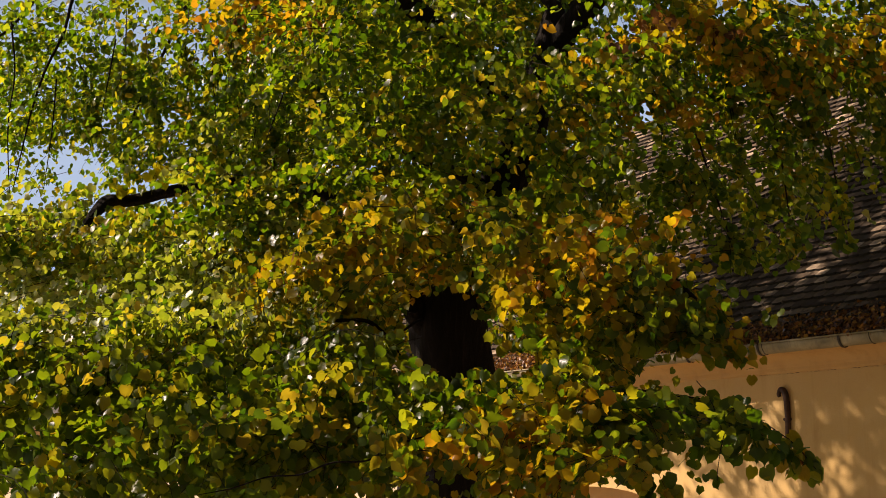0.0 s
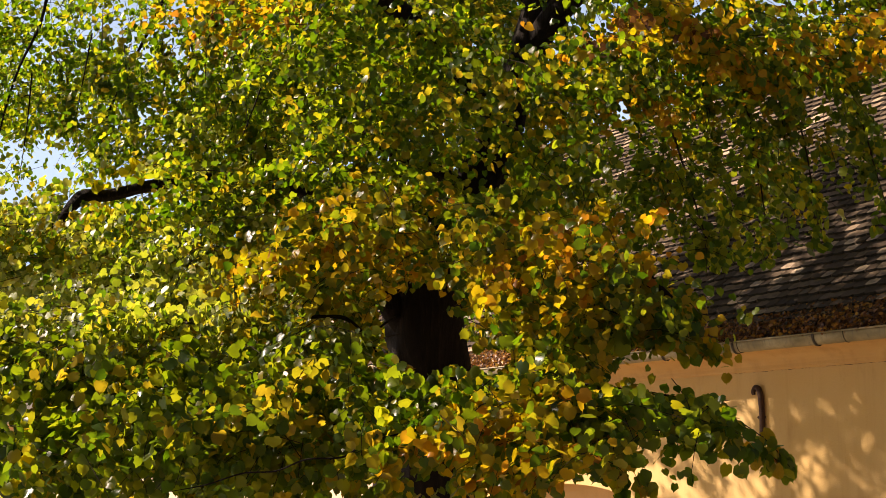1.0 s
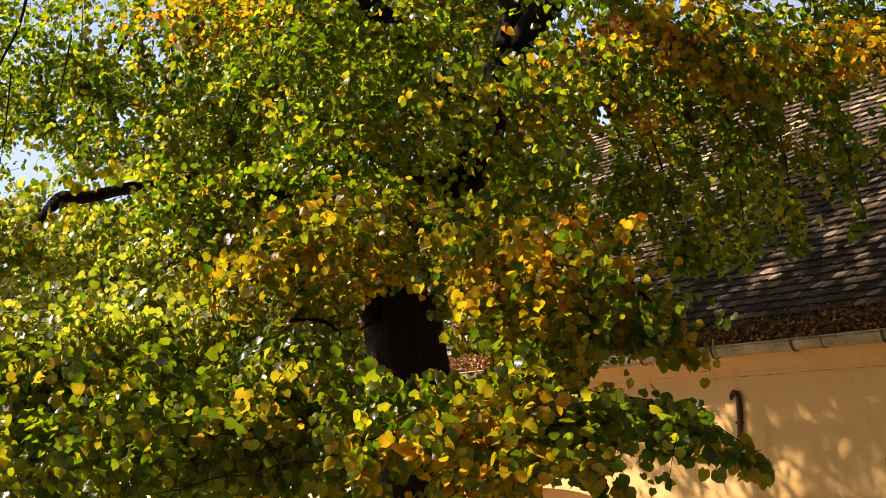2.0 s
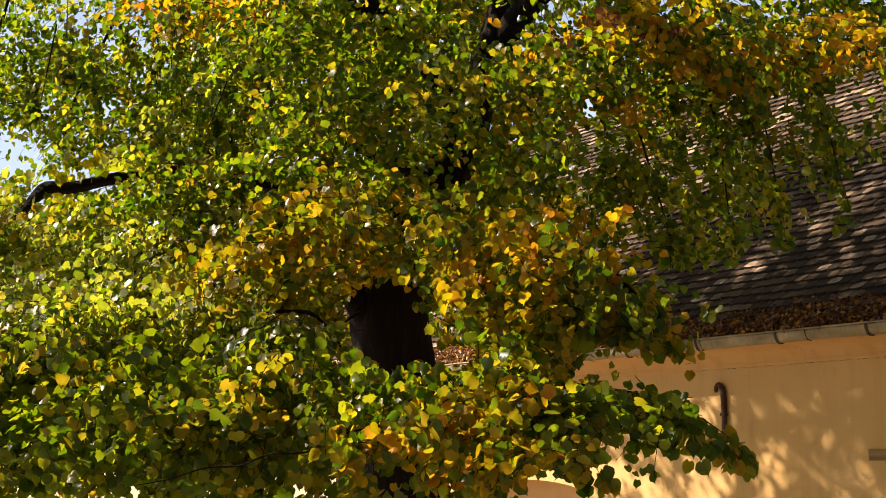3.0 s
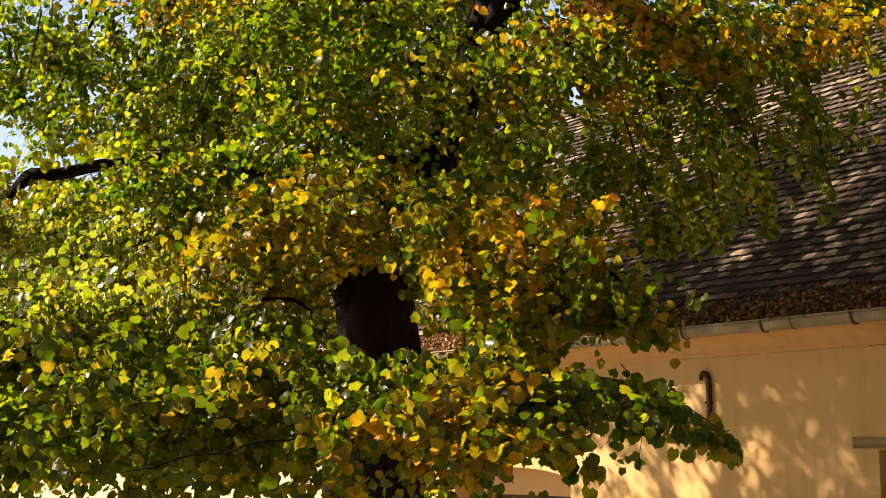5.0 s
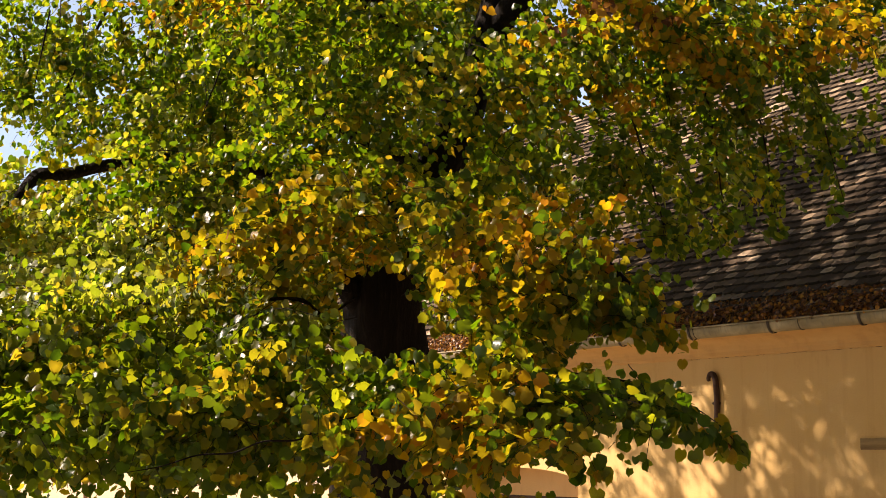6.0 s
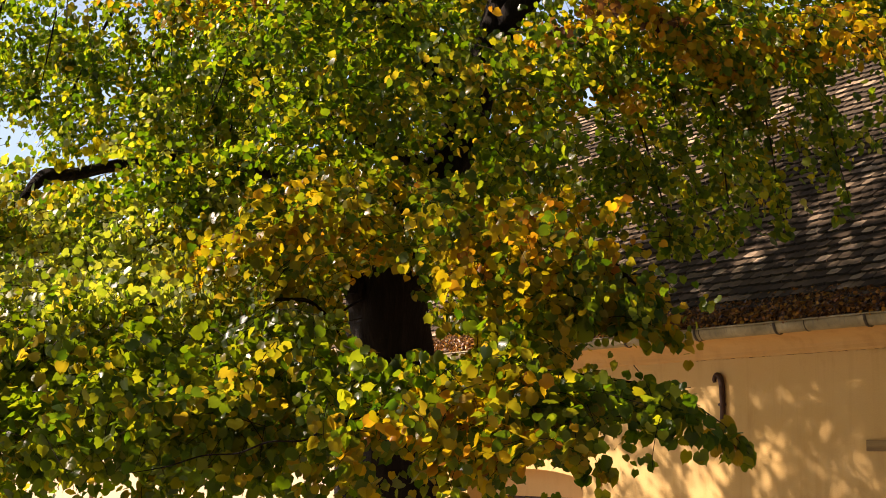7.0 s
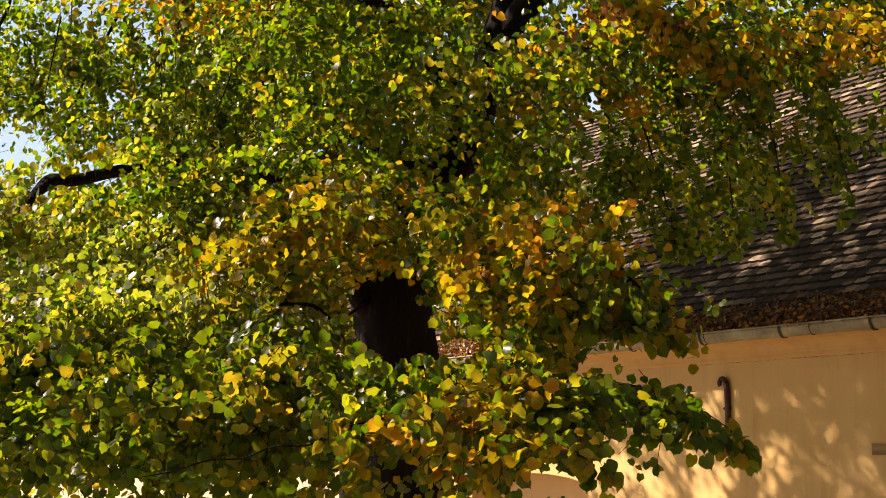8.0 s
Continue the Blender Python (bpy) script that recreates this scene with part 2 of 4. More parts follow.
def tube(bm, line, radii, sides=8, rough=0.0, cap=True):
    """Add a tapered round branch or bar along a line."""
    n = len(line)
    rings = []
    side = Vector((1, 0, 0))
    for i, p in enumerate(line):
        d = (line[min(i + 1, n - 1)] - line[max(i - 1, 0)]).normalized()
        side = (side - d * side.dot(d))
        if side.length < 1e-4:
            side = d.orthogonal()
        side.normalize()
        up = d.cross(side)
        f = i / (n - 1) * (len(radii) - 1)
        k = min(int(f), len(radii) - 2)
        r = radii[k] + (radii[k + 1] - radii[k]) * (f - k)
        ring = []
        for j in range(sides):
            a = 2 * math.pi * j / sides
            w = r * (1 + rough * noise.noise(Vector((math.cos(a) * 1.6, math.sin(a) * 1.6, p.z * 2.1 + p.x))))
            ring.append(bm.verts.new(p + (side * math.cos(a) + up * math.sin(a)) * w))
        rings.append(ring)
    for a, b in zip(rings, rings[1:]):
        for j in range(sides):
            k = (j + 1) % sides
            bm.faces.new((a[j], a[k], b[k], b[j]))
    if cap:
        bm.faces.new(rings[0][::-1])
        bm.faces.new(rings[-1])


# ---- the house ----
# house frame: x along the wall, y into the wall, z up
HOUSE = pose(3.466, 14.770, 0.0, 0, 0, -53.678)
X0, X1 = -40.0, 16.0
PITCH = radians(43.0)
EAVE_Y, EAVE_Z = -0.38, 3.38
RIDGE_Y = 4.75
SLOPE = Vector((0, math.cos(PITCH), math.sin(PITCH)))
SLOPE_N = Vector((0, -math.sin(PITCH), math.cos(PITCH)))
RIDGE_LEN = (RIDGE_Y - EAVE_Y) / math.cos(PITCH)
WALL_TOP = 3.30

NICHE = (-5.61, -3.17)
DOOR = (1.43, 2.45)
DOOR_TOP = 2.02


def niche_top(x):
    """The height of the flat arch over the niche."""
    f = (x - NICHE[0]) / (NICHE[1] - NICHE[0]) * 2 - 1
    return 1.60 + 0.20 * math.sqrt(max(0.0, 1 - f * f * 0.98))


SPLIT = -8.6


def build_wall():
    bm = bmesh.new()
    spans = [(SPLIT, NICHE[0], 0.0), (NICHE[1], DOOR[0], 0.0), (DOOR[0], DOOR[1], DOOR_TOP), (DOOR[1], X1, 0.0)]
    for a, b, low in spans:
        prism(bm, [(a, low), (b, low), (b, WALL_TOP), (a, WALL_TOP)], 0.0, 0.5)
    n = 18
    for i in range(n):
        a = NICHE[0] + (NICHE[1] - NICHE[0]) * i / n
        b = NICHE[0] + (NICHE[1] - NICHE[0]) * (i + 1) / n
        prism(bm, [(a, niche_top(a)), (b, niche_top(b)), (b, WALL_TOP), (a, WALL_TOP)], 0.0, 0.5)
    bmesh.ops.remove_doubles(bm, verts=bm.verts, dist=0.0005)
    wall = part("wall_front", bm, PLASTER, None, "", HOUSE)
    tagged(wall, "ochre lime-plastered house wall with patchy weathering", "wall", kind="structure")
    bm = bmesh.new()
    prism(bm, [(X0, 0.0), (SPLIT, 0.0), (SPLIT, WALL_TOP), (X0, WALL_TOP)], 0.002, 0.5)
    wall = part("wall_front_west", bm, SUNLIT_PLASTER, None, "", HOUSE)
    tagged(wall, "far end of the house wall, strong sunlight put into its cream colour", "wall", kind="structure")
    bm = bmesh.new()
    box(bm, (X0, 2 * RIDGE_Y, 0), (X1, 2 * RIDGE_Y + 0.5, WALL_TOP))
    tagged(part("wall_back", bm, PLASTER, None, "", HOUSE), "plain plastered rear wall of the house", "wall", kind="structure")
    for name, x in (("wall_gable_west", X0), ("wall_gable_east", X1 - 0.5)):
        bm = bmesh.new()
        top = EAVE_Z + (RIDGE_Y - EAVE_Y) * math.tan(PITCH) - 0.12
        pts = [(0.5, 0), (2 * RIDGE_Y, 0), (2 * RIDGE_Y, WALL_TOP), (RIDGE_Y, top), (0.5, WALL_TOP)]
        prism(bm, pts, x, x + 0.5)
        bmesh.ops.rotate(bm, verts=bm.verts, matrix=Matrix(((0, 1, 0), (1, 0, 0), (0, 0, 1))))
        tagged(part(name, bm, PLASTER, None, "", HOUSE), "plastered gable wall closing the house", "wall", kind="structure")


def build_cornice():
    """A plaster cove under the eaves with a cracked seam along its foot."""
    bm = bmesh.new()
    prof = [(0.0, 3.062), (-0.016, 3.062), (-0.022, 3.075)]
    for i in range(9):
        a = i / 8 * math.pi / 2
        prof.append((-0.03 - 0.26 * (1 - math.cos(a)), 3.085 + 0.185 * math.sin(a)))
    prof += [(-0.30, 3.275), (-0.30, 3.315), (0.0, 3.315)]
    xs = np.arange(X0, X1 + 0.01, 0.25)
    rings = []
    for x in xs:
        wob = 0.004 * noise.noise(Vector((x * 1.7, 0, 0)))
        rings.append([bm.verts.new((x, y + wob * (z < 3.2) * (y < 0), z + wob * (y < 0))) for y, z in prof])
    for a, b in zip(rings, rings[1:]):
        for j in range(len(prof) - 1):
            bm.faces.new((a[j], b[j], b[j + 1], a[j + 1]))
    c = part("cornice_trim", bm, COVE, None, "", HOUSE)
    tagged(c, "orange-brown plaster cove moulding beneath the eaves", "cornice", kind="structure")
    bm = bmesh.new()
    rng = random.Random(4)
    x = -1.2
    while x < 4:
        w = rng.uniform(0.01, 0.06)
        if rng.random() < 0.7:
            h = rng.uniform(0.001, 0.006)
            box(bm, (x, -0.021, 3.064 - h), (x + w, 0.0, 3.061))
        x += w + rng.uniform(0.005, 0.05)
    part("crack", bm, MULCH, c, "dark crumbling seam at the foot of the cove")


def build_niche():
    bm = bmesh.new()
    n = 18
    pts = [(NICHE[0], 1.425), (NICHE[1], 1.425)]
    for i in range(n, -1, -1):
        x = NICHE[0] + (NICHE[1] - NICHE[0]) * i / n
        pts.append((x, niche_top(x)))
    prism(bm, pts, 0.36, 0.5)
    w = part("wall_niche", bm, INFILL, None, "", HOUSE)
    tagged(w, "peach plaster infill under a flat arch", "wall", kind="structure")
    gate = new("double_gate")
    gate.matrix_basis = HOUSE @ pose(NICHE[0], 0.43, 0)
    tagged(gate, "dark brown plank gate in an arched recess", "gate")
    bm = bmesh.new()
    box(bm, (0.02, -0.06, 1.365), (2.42, 0.06, 1.423), 0.008)
    part("head_beam", bm, DARKWOOD, gate, "dark wooden beam")
    for i in range(12):
        bm = bmesh.new()
        box(bm, (0.03 + i * 0.199, 0.0, 0.02), (0.03 + i * 0.199 + 0.193, 0.04, 1.36), 0.005)
        part("board", bm, DOORWOOD, gate)


def build_door():
    d = tagged(new("door_1"), "brown painted plank door under a weathered lintel board", "door", kind="structure")
    d.matrix_basis = HOUSE @ pose(DOOR[0], 0, 0)
    w = DOOR[1] - DOOR[0]
    bm = bmesh.new()
    box(bm, (-0.30, -0.018, 2.035), (w + 0.25, 0.10, 2.148), 0.004)
    for v in bm.verts:
        v.co.z += 0.003 * noise.noise(v.co * 5)
    part("lintel_board", bm, OAK, d, "cracked weathered oak lintel board")
    for a in (0.0, w - 0.07):
        bm = bmesh.new()
        box(bm, (a, 0.12, 0.0), (a + 0.07, 0.24, DOOR_TOP - 0.002), 0.006)
        part("jamb", bm, DOORWOOD, d)
    n = 6
    for i in range(n):
        bm = bmesh.new()
        pw = (w - 0.14) / n
        box(bm, (0.07 + i * pw + 0.003, 0.17, 0.01), (0.07 + (i + 1) * pw - 0.003, 0.21, DOOR_TOP - 0.01), 0.005)
        part("plank", bm, DOORWOOD, d)


def build_roof_deck():
    bm = bmesh.new()
    for sgn in (1, -1):
        def P(l, off):
            y = EAVE_Y + SLOPE.y * l + SLOPE_N.y * off
            z = EAVE_Z + SLOPE.z * l + SLOPE_N.z * off
            return y if sgn > 0 else 2 * RIDGE_Y - y, z
        pts = [P(0.0, -0.10), P(0.0, -0.03), P(RIDGE_LEN, -0.03), P(RIDGE_LEN, -0.10)]
        a = [bm.verts.new((X0 - 0.2, *q)) for q in pts]
        b = [bm.verts.new((X1 + 0.2, *q)) for q in pts]
        for i in range(4):
            j = (i + 1) % 4
            bm.faces.new((a[i], a[j], b[j], b[i]))
        bm.faces.new(a)
        bm.faces.new(b)
    bmesh.ops.recalc_face_normals(bm, faces=bm.faces)
    roof = part("roof", bm, ROOFDECK, None, "", HOUSE)
    return tagged(roof, "steep old roof of grey-brown beaver-tail clay tiles", "roof", kind="structure")


def build_gutter():
    g = new("roof_gutter")
    g.matrix_basis = HOUSE
    tagged(g, "weathered grey zinc half-round gutter with iron straps", "gutter")
    yc, zc, r, deep = -0.415, 3.365, 0.080, 1.42
    joints = [X0, -30.6, -24.4, -18.3, -12.2, -6.9, -0.672, 0.786, 4.2, 10.0, X1]
    for a, b in zip(joints, joints[1:]):
        bm = bmesh.new()
        n = 14
        steps = max(2, int((b - a) / 0.8))
        rings = []
        for k in range(steps + 1):
            x = a + (b - a) * k / steps
            sag = 0.006 * noise.noise(Vector((x * 0.9, 3, 0)))
            ring = []
            for rr in (r, r - 0.004):
                for i in range(n + 1):
                    t = math.pi * i / n
                    ring.append(bm.verts.new((x, yc - rr * math.cos(t), zc + sag - rr * deep * math.sin(t))))
            rings.append(ring)
        m = n + 1
        for p, q in zip(rings, rings[1:]):
            for i in range(n):
                bm.faces.new((p[i], q[i], q[i + 1], p[i + 1]))
                bm.faces.new((p[m + i], p[m + i + 1], q[m + i + 1], q[m + i]))
            bm.faces.new((p[0], p[m], q[m], q[0]))
            bm.faces.new((p[n], q[n], q[m + n], p[m + n]))
        tubeline = [Vector((a, yc - r - 0.006, zc + 0.004)), Vector((b, yc - r - 0.006, zc + 0.004))]
        tube(bm, tubeline, (0.009, 0.009), 8)
        part("channel", bm, ZINC, g, "", None, True)
    for x in joints[1:-1]:
        bm = bmesh.new()
        line = [Vector((x, yc - (r + 0.002) * math.cos(math.pi * i / 14), zc - (r + 0.002) * deep * math.sin(math.pi * i / 14))) for i in range(15)]
        tube(bm, line, (0.004, 0.004), 6)
        part("seam", bm, STRAP, g, "", None, True)
    x = 0.40 - 1.135 * 34
    while x < X1:
        bm = bmesh.new()
        line = [(x, yc - (r + 0.006) * math.cos(math.pi * i / 12), zc - (r + 0.006) * deep * math.sin(math.pi * i / 12)) for i in range(13)]
        line.append((x, yc + r + 0.01, zc + 0.06))
        rings = []
        for i, p in enumerate(line):
            c = Vector((0, p[1] - yc, p[2] - zc))
            c = c.normalized() * 0.005
            rings.append([bm.verts.new((x + sx, p[1] + c.y * k, p[2] + c.z * k)) for sx, k in ((-0.015, 0), (0.015, 0), (0.015, 1), (-0.015, 1))])
        for a, b in zip(rings, rings[1:]):
            for i in range(4):
                j = (i + 1) % 4
                bm.faces.new((a[i], a[j], b[j], b[i]))
        bm.faces.new(rings[0])
        bm.faces.new(rings[-1][::-1])
        part("bracket", bm, STRAP, g, "dark iron strap")
        x += 1.135


def build_anchor():
    """A forged wall anchor with a curled head."""
    bm = bmesh.new()
    x, z = -0.775, 2.335
    line = [(x - 0.005, -0.03, z - 0.02), (x, -0.03, z + 0.15), (x + 0.004, -0.032, z + 0.33), (x - 0.002, -0.035, z + 0.47),
            (x - 0.03, -0.04, z + 0.54), (x - 0.075, -0.045, z + 0.545), (x - 0.10, -0.045, z + 0.50), (x - 0.09, -0.045, z + 0.472)]
    tube(bm, catmull(line, 7), (0.036, 0.034, 0.034, 0.034, 0.032, 0.028, 0.025, 0.02), 10, 0.2)
    a = part("wall_anchor", bm, IRON, None, "", HOUSE, True)
    tagged(a, "rusty forged iron wall anchor with a curled head", "wall anchor")
    bm = bmesh.new()
    box(bm, (x - 0.055, -0.05, z + 0.20), (x + 0.035, 0.01, z + 0.235), 0.008)
    part("staple", bm, IRON, a)
    bm = bmesh.new()
    box(bm, (x - 0.05, -0.055, z - 0.03), (x + 0.085, -0.005, z + 0.012), 0.012)
    part("foot", bm, IRON, a)


def build_downpipe():
    p = new("downpipe")
    p.matrix_basis = HOUSE
    tagged(p, "reddish-brown drainpipe on the sunlit wall", "drainpipe")
    bm = bmesh.new()
    x = -19.4
    line = catmull([(x, -0.415, 3.27), (x, -0.40, 3.12), (x, -0.10, 2.85), (x, -0.07, 2.6), (x, -0.07, 1.5), (x, -0.07, 0.05)], 6)
    tube(bm, line, (0.05, 0.05), 12)
    part("pipe", bm, simple_material("pipe_paint", (0.22, 0.13, 0.08), (0.34, 0.21, 0.14), 6.0, 0.6), p, "", None, True)
    for z in (0.8, 2.2):
        bm = bmesh.new()
        box(bm, (x - 0.062, -0.125, z), (x + 0.062, 0.0, z + 0.04), 0.006)
        part("clamp", bm, STRAP, p)


build_wall()
build_cornice()
build_niche()
build_door()
ROOF = build_roof_deck()
build_gutter()
build_anchor()
build_downpipe()


def build_sky_blocker():
    """An unseen plain wall behind the viewer, added to block sky light from the front."""
    bm = bmesh.new()
    box(bm, (-26, -3.6, 0), (26, -3.0, 9.0))
    dull = plaster_material("grey_plaster", (0.30, 0.25, 0.18), (0.36, 0.30, 0.22), (0.22, 0.18, 0.13))
    tagged(part("wall_across_yard", bm, dull), "unseen plain grey-brown plastered wall added to block sky light", "wall", kind="structure")


build_sky_blocker()


def build_ground():
    bm = bmesh.new()
    n = 60
    grid = {}
    for i in range(n + 1):
        for j in range(n + 1):
            u, v = i / n * 2 - 1, j / n * 2 - 1
            x, y = 900 * u * abs(u) ** 2.0, 900 * v * abs(v) ** 2.0 + 8
            grid[i, j] = bm.verts.new((x, y, -0.01 + 0.012 * noise.noise(Vector((x * 0.5, y * 0.5, 0)))))
    for i in range(n):
        for j in range(n):
            bm.faces.new((grid[i, j], grid[i + 1, j], grid[i + 1, j + 1], grid[i, j + 1]))
    tagged(part("ground", bm, GROUND), "gravel and trodden grass yard", "ground", kind="structure")


build_ground()

# ---- leaves ----
def leaf_template(side, ribs):
    """Points and triangles of one heart-shaped leaf: a rim on both sides of a midrib that has the given stops."""
    verts = [(0.0, 0.04, 0.0)] + [(0.0, y, -0.045) for y in ribs] + [(0.0, 1.13, -0.08)]
    n = len(ribs)
    tip = n + 1
    right = [len(verts) + k for k in range(len(side))]
    verts += [(x, y, 0.10 * x - 0.05 * y * y) for x, y in side]
    left = [len(verts) + k for k in range(len(side))]
    verts += [(-x, y, 0.10 * x - 0.05 * y * y) for x, y in side]
    tris = []
    for rim, flip in ((right, False), (left, True)):
        ring = [0] + rim + [tip]
        rib = 1
        for k in range(len(ring) - 1):
            if rib < n and verts[ring[k]][1] > (ribs[rib - 1] + ribs[rib]) / 2 and k:
                tris.append((rib, ring[k], rib + 1) if not flip else (rib + 1, ring[k], rib))
                rib += 1
            tris.append((ring[k], ring[k + 1], rib) if not flip else (ring[k + 1], ring[k], rib))
    v = np.array(verts)
    v[:, 1] -= 0.04
    return v, np.array(tris, dtype=np.int64), 2 + n


SPARE = leaf_template([(0.46, 0.05), (0.52, 0.62)], [0.46])
COARSE = leaf_template([(0.22, -0.08), (0.49, 0.08), (0.57, 0.38), (0.48, 0.68), (0.22, 0.90)], [0.46])
FINE = leaf_template([(0.14, -0.09), (0.34, -0.08), (0.51, 0.07), (0.585, 0.27), (0.57, 0.49), (0.45, 0.70), (0.26, 0.86), (0.07, 0.97)], [0.30, 0.66])


def unit(v):
    return v / np.maximum(np.linalg.norm(v, axis=-1, keepdims=True), 1e-9)


def leaf_frames(normal, tip):
    """Axes of each leaf (across, along, face) from rough face and tip directions."""
    along = unit(tip - normal * (tip * normal).sum(-1, keepdims=True))
    return np.stack([np.cross(along, normal), along, normal], axis=1)


def leaf_mesh(name, pos, normal, tip, size, rng, material, form=COARSE):
    """Many leaves in one mesh; every leaf differs in width, cupping, curl and rim."""
    verts, tris, rim = form
    n = len(pos)
    ax = leaf_frames(unit(normal), tip)
    shape = np.repeat(verts[None], n, 0)
    shape[:, :, 0] *= rng.uniform(0.74, 1.08, (n, 1))
    shape[:, :, 2] *= rng.uniform(-1.2, 3.2, (n, 1))
    shape[:, :, 2] += rng.normal(0, 0.34, (n, 1)) * shape[:, :, 0] * (shape[:, :, 1] - 0.2)
    shape[:, :, 2] -= rng.uniform(-0.10, 0.32, (n, 1)) * np.clip(shape[:, :, 1] - 0.3, 0, 2) ** 2
    m = len(verts) - rim
    shape[:, rim:, :2] += rng.normal(0, 0.034 if m > 12 else 0.048, (n, m, 2))
    shape[:, rim:, 2] += rng.normal(0, 0.020, (n, m))
    v = np.einsum("nvk,nkj->nvj", shape * size[:, None, None], ax) + pos[:, None]
    f = (tris[None] + (np.arange(n) * len(verts))[:, None, None]).reshape(-1, 3)
    return mesh_from_arrays(name, v.reshape(-1, 3), f, material)


# ---- the linden tree ----
BASE = Vector((-0.396, 9.875, 0.199))
BASE.z = 0.0
tree = tagged(new("linden_tree"), "large linden in autumn with drooping green and yellow foliage", "tree")


def wood(name, points, radii, sides=12, rough=0.2, steps=8, label=""):
    bm = bmesh.new()
    tube(bm, catmull(points, steps), radii, sides, rough)
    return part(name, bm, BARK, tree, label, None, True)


TRUNK = [Vector((BASE.x, BASE.y, -0.15)), Vector((BASE.x, BASE.y, 0.25)), Vector((-0.396, 9.641, 1.765)), Vector((-0.443, 9.547, 2.391)), Vector((-0.467, 9.465, 2.940)),
         Vector((-0.455, 9.470, 3.22)), Vector((-0.400, 9.488, 3.50)), Vector((-0.129, 9.509, 3.999)), Vector((0.127, 9.522, 4.585)), Vector((0.322, 9.534, 5.182)), Vector((0.442, 9.526, 5.915)), Vector((0.483, 9.341, 7.151)), Vector((0.442, 9.125, 8.593))]
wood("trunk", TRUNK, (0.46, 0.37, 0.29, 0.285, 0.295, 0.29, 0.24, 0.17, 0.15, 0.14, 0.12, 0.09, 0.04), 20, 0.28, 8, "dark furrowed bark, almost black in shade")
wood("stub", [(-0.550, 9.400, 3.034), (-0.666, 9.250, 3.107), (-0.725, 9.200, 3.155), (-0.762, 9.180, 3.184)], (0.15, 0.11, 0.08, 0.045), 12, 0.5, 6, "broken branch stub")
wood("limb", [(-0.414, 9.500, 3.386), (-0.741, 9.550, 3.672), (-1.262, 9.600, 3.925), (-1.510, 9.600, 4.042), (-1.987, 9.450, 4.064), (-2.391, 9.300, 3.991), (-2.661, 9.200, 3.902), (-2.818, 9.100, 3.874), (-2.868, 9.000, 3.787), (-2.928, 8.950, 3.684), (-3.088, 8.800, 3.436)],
     (0.10, 0.06, 0.042, 0.042, 0.042, 0.044, 0.045, 0.048, 0.04, 0.03, 0.016), 12, 0.35, 6)
wood("limb", [(-0.158, 9.515, 3.959), (-0.368, 9.200, 4.034), (-0.690, 8.787, 4.095), (-0.874, 8.367, 4.197)], (0.06, 0.045, 0.03, 0.012), 8, 0.2, 6)
wood("limb", [(0.086, 9.535, 4.504), (-0.326, 8.979, 4.836), (-0.821, 8.431, 5.119), (-1.555, 8.187, 5.402), (-2.451, 8.208, 5.260)], (0.10, 0.08, 0.07, 0.05, 0.02), 8, 0.2, 6)
wood("limb", [(0.272, 9.559, 5.019), (0.689, 9.006, 5.331), (1.342, 8.393, 5.372), (2.156, 8.033, 5.081), (2.959, 7.897, 4.636)], (0.10, 0.085, 0.065, 0.045, 0.02), 8, 0.2, 6)
wood("limb", [(-0.336, 9.482, 3.503), (0.059, 8.676, 3.487), (0.475, 7.694, 3.286), (0.768, 7.125, 3.038), (1.052, 6.875, 2.682)], (0.09, 0.06, 0.04, 0.022, 0.008), 8, 0.2, 6)
wood("limb", [(-0.407, 9.441, 2.426), (-0.150, 8.223, 2.456), (0.288, 7.214, 2.445), (0.678, 6.918, 2.392), (1.022, 6.728, 2.309), (1.281, 6.651, 2.150), (1.419, 6.673, 2.000)], (0.05, 0.03, 0.008, 0.0042, 0.0034, 0.0025, 0.0015), 8, 0.15, 6)
wood("limb", [(-0.454, 9.458, 2.310), (-0.644, 8.436, 2.381), (-1.061, 7.409, 2.488), (-1.513, 6.842, 2.224), (-1.826, 6.669, 2.027)], (0.08, 0.055, 0.035, 0.018, 0.006), 8, 0.15, 6)
wood("limb", [(-0.747, 7.973, 2.775), (-0.836, 7.559, 2.839), (-0.968, 7.359, 2.823), (-1.077, 7.262, 2.797)], (0.016, 0.012, 0.008, 0.004), 6, 0.1, 6)
wood("limb", [(-0.352, 6.343, 2.182), (-0.560, 6.049, 2.119), (-0.667, 6.008, 2.054), (-0.821, 5.959, 2.044), (-0.956, 5.966, 1.995), (-1.104, 5.968, 1.985), (-1.264, 5.975, 1.937), (-1.423, 5.979, 1.908)], (0.005, 0.0048, 0.0046, 0.0044, 0.004, 0.0036, 0.003, 0.0015), 6, 0.15, 6)
wood("limb", [(-2.535, 10.156, 5.757), (-2.774, 10.138, 5.202), (-2.964, 10.105, 4.743), (-3.021, 10.065, 4.334)], (0.016, 0.012, 0.008, 0.003), 6, 0.1, 6)
wood("limb", [(0.396, 9.510, 5.345), (0.624, 9.269, 4.927), (0.876, 9.025, 4.529), (1.058, 8.985, 4.123)], (0.03, 0.02, 0.012, 0.005), 6, 0.1, 6)

wood("limb", [(-1.070, 7.200, 2.792), (-0.941, 7.250, 2.819), (-0.794, 7.300, 2.803), (-0.750, 7.350, 2.774)], (0.004, 0.006, 0.008, 0.009), 6, 0.15, 6)
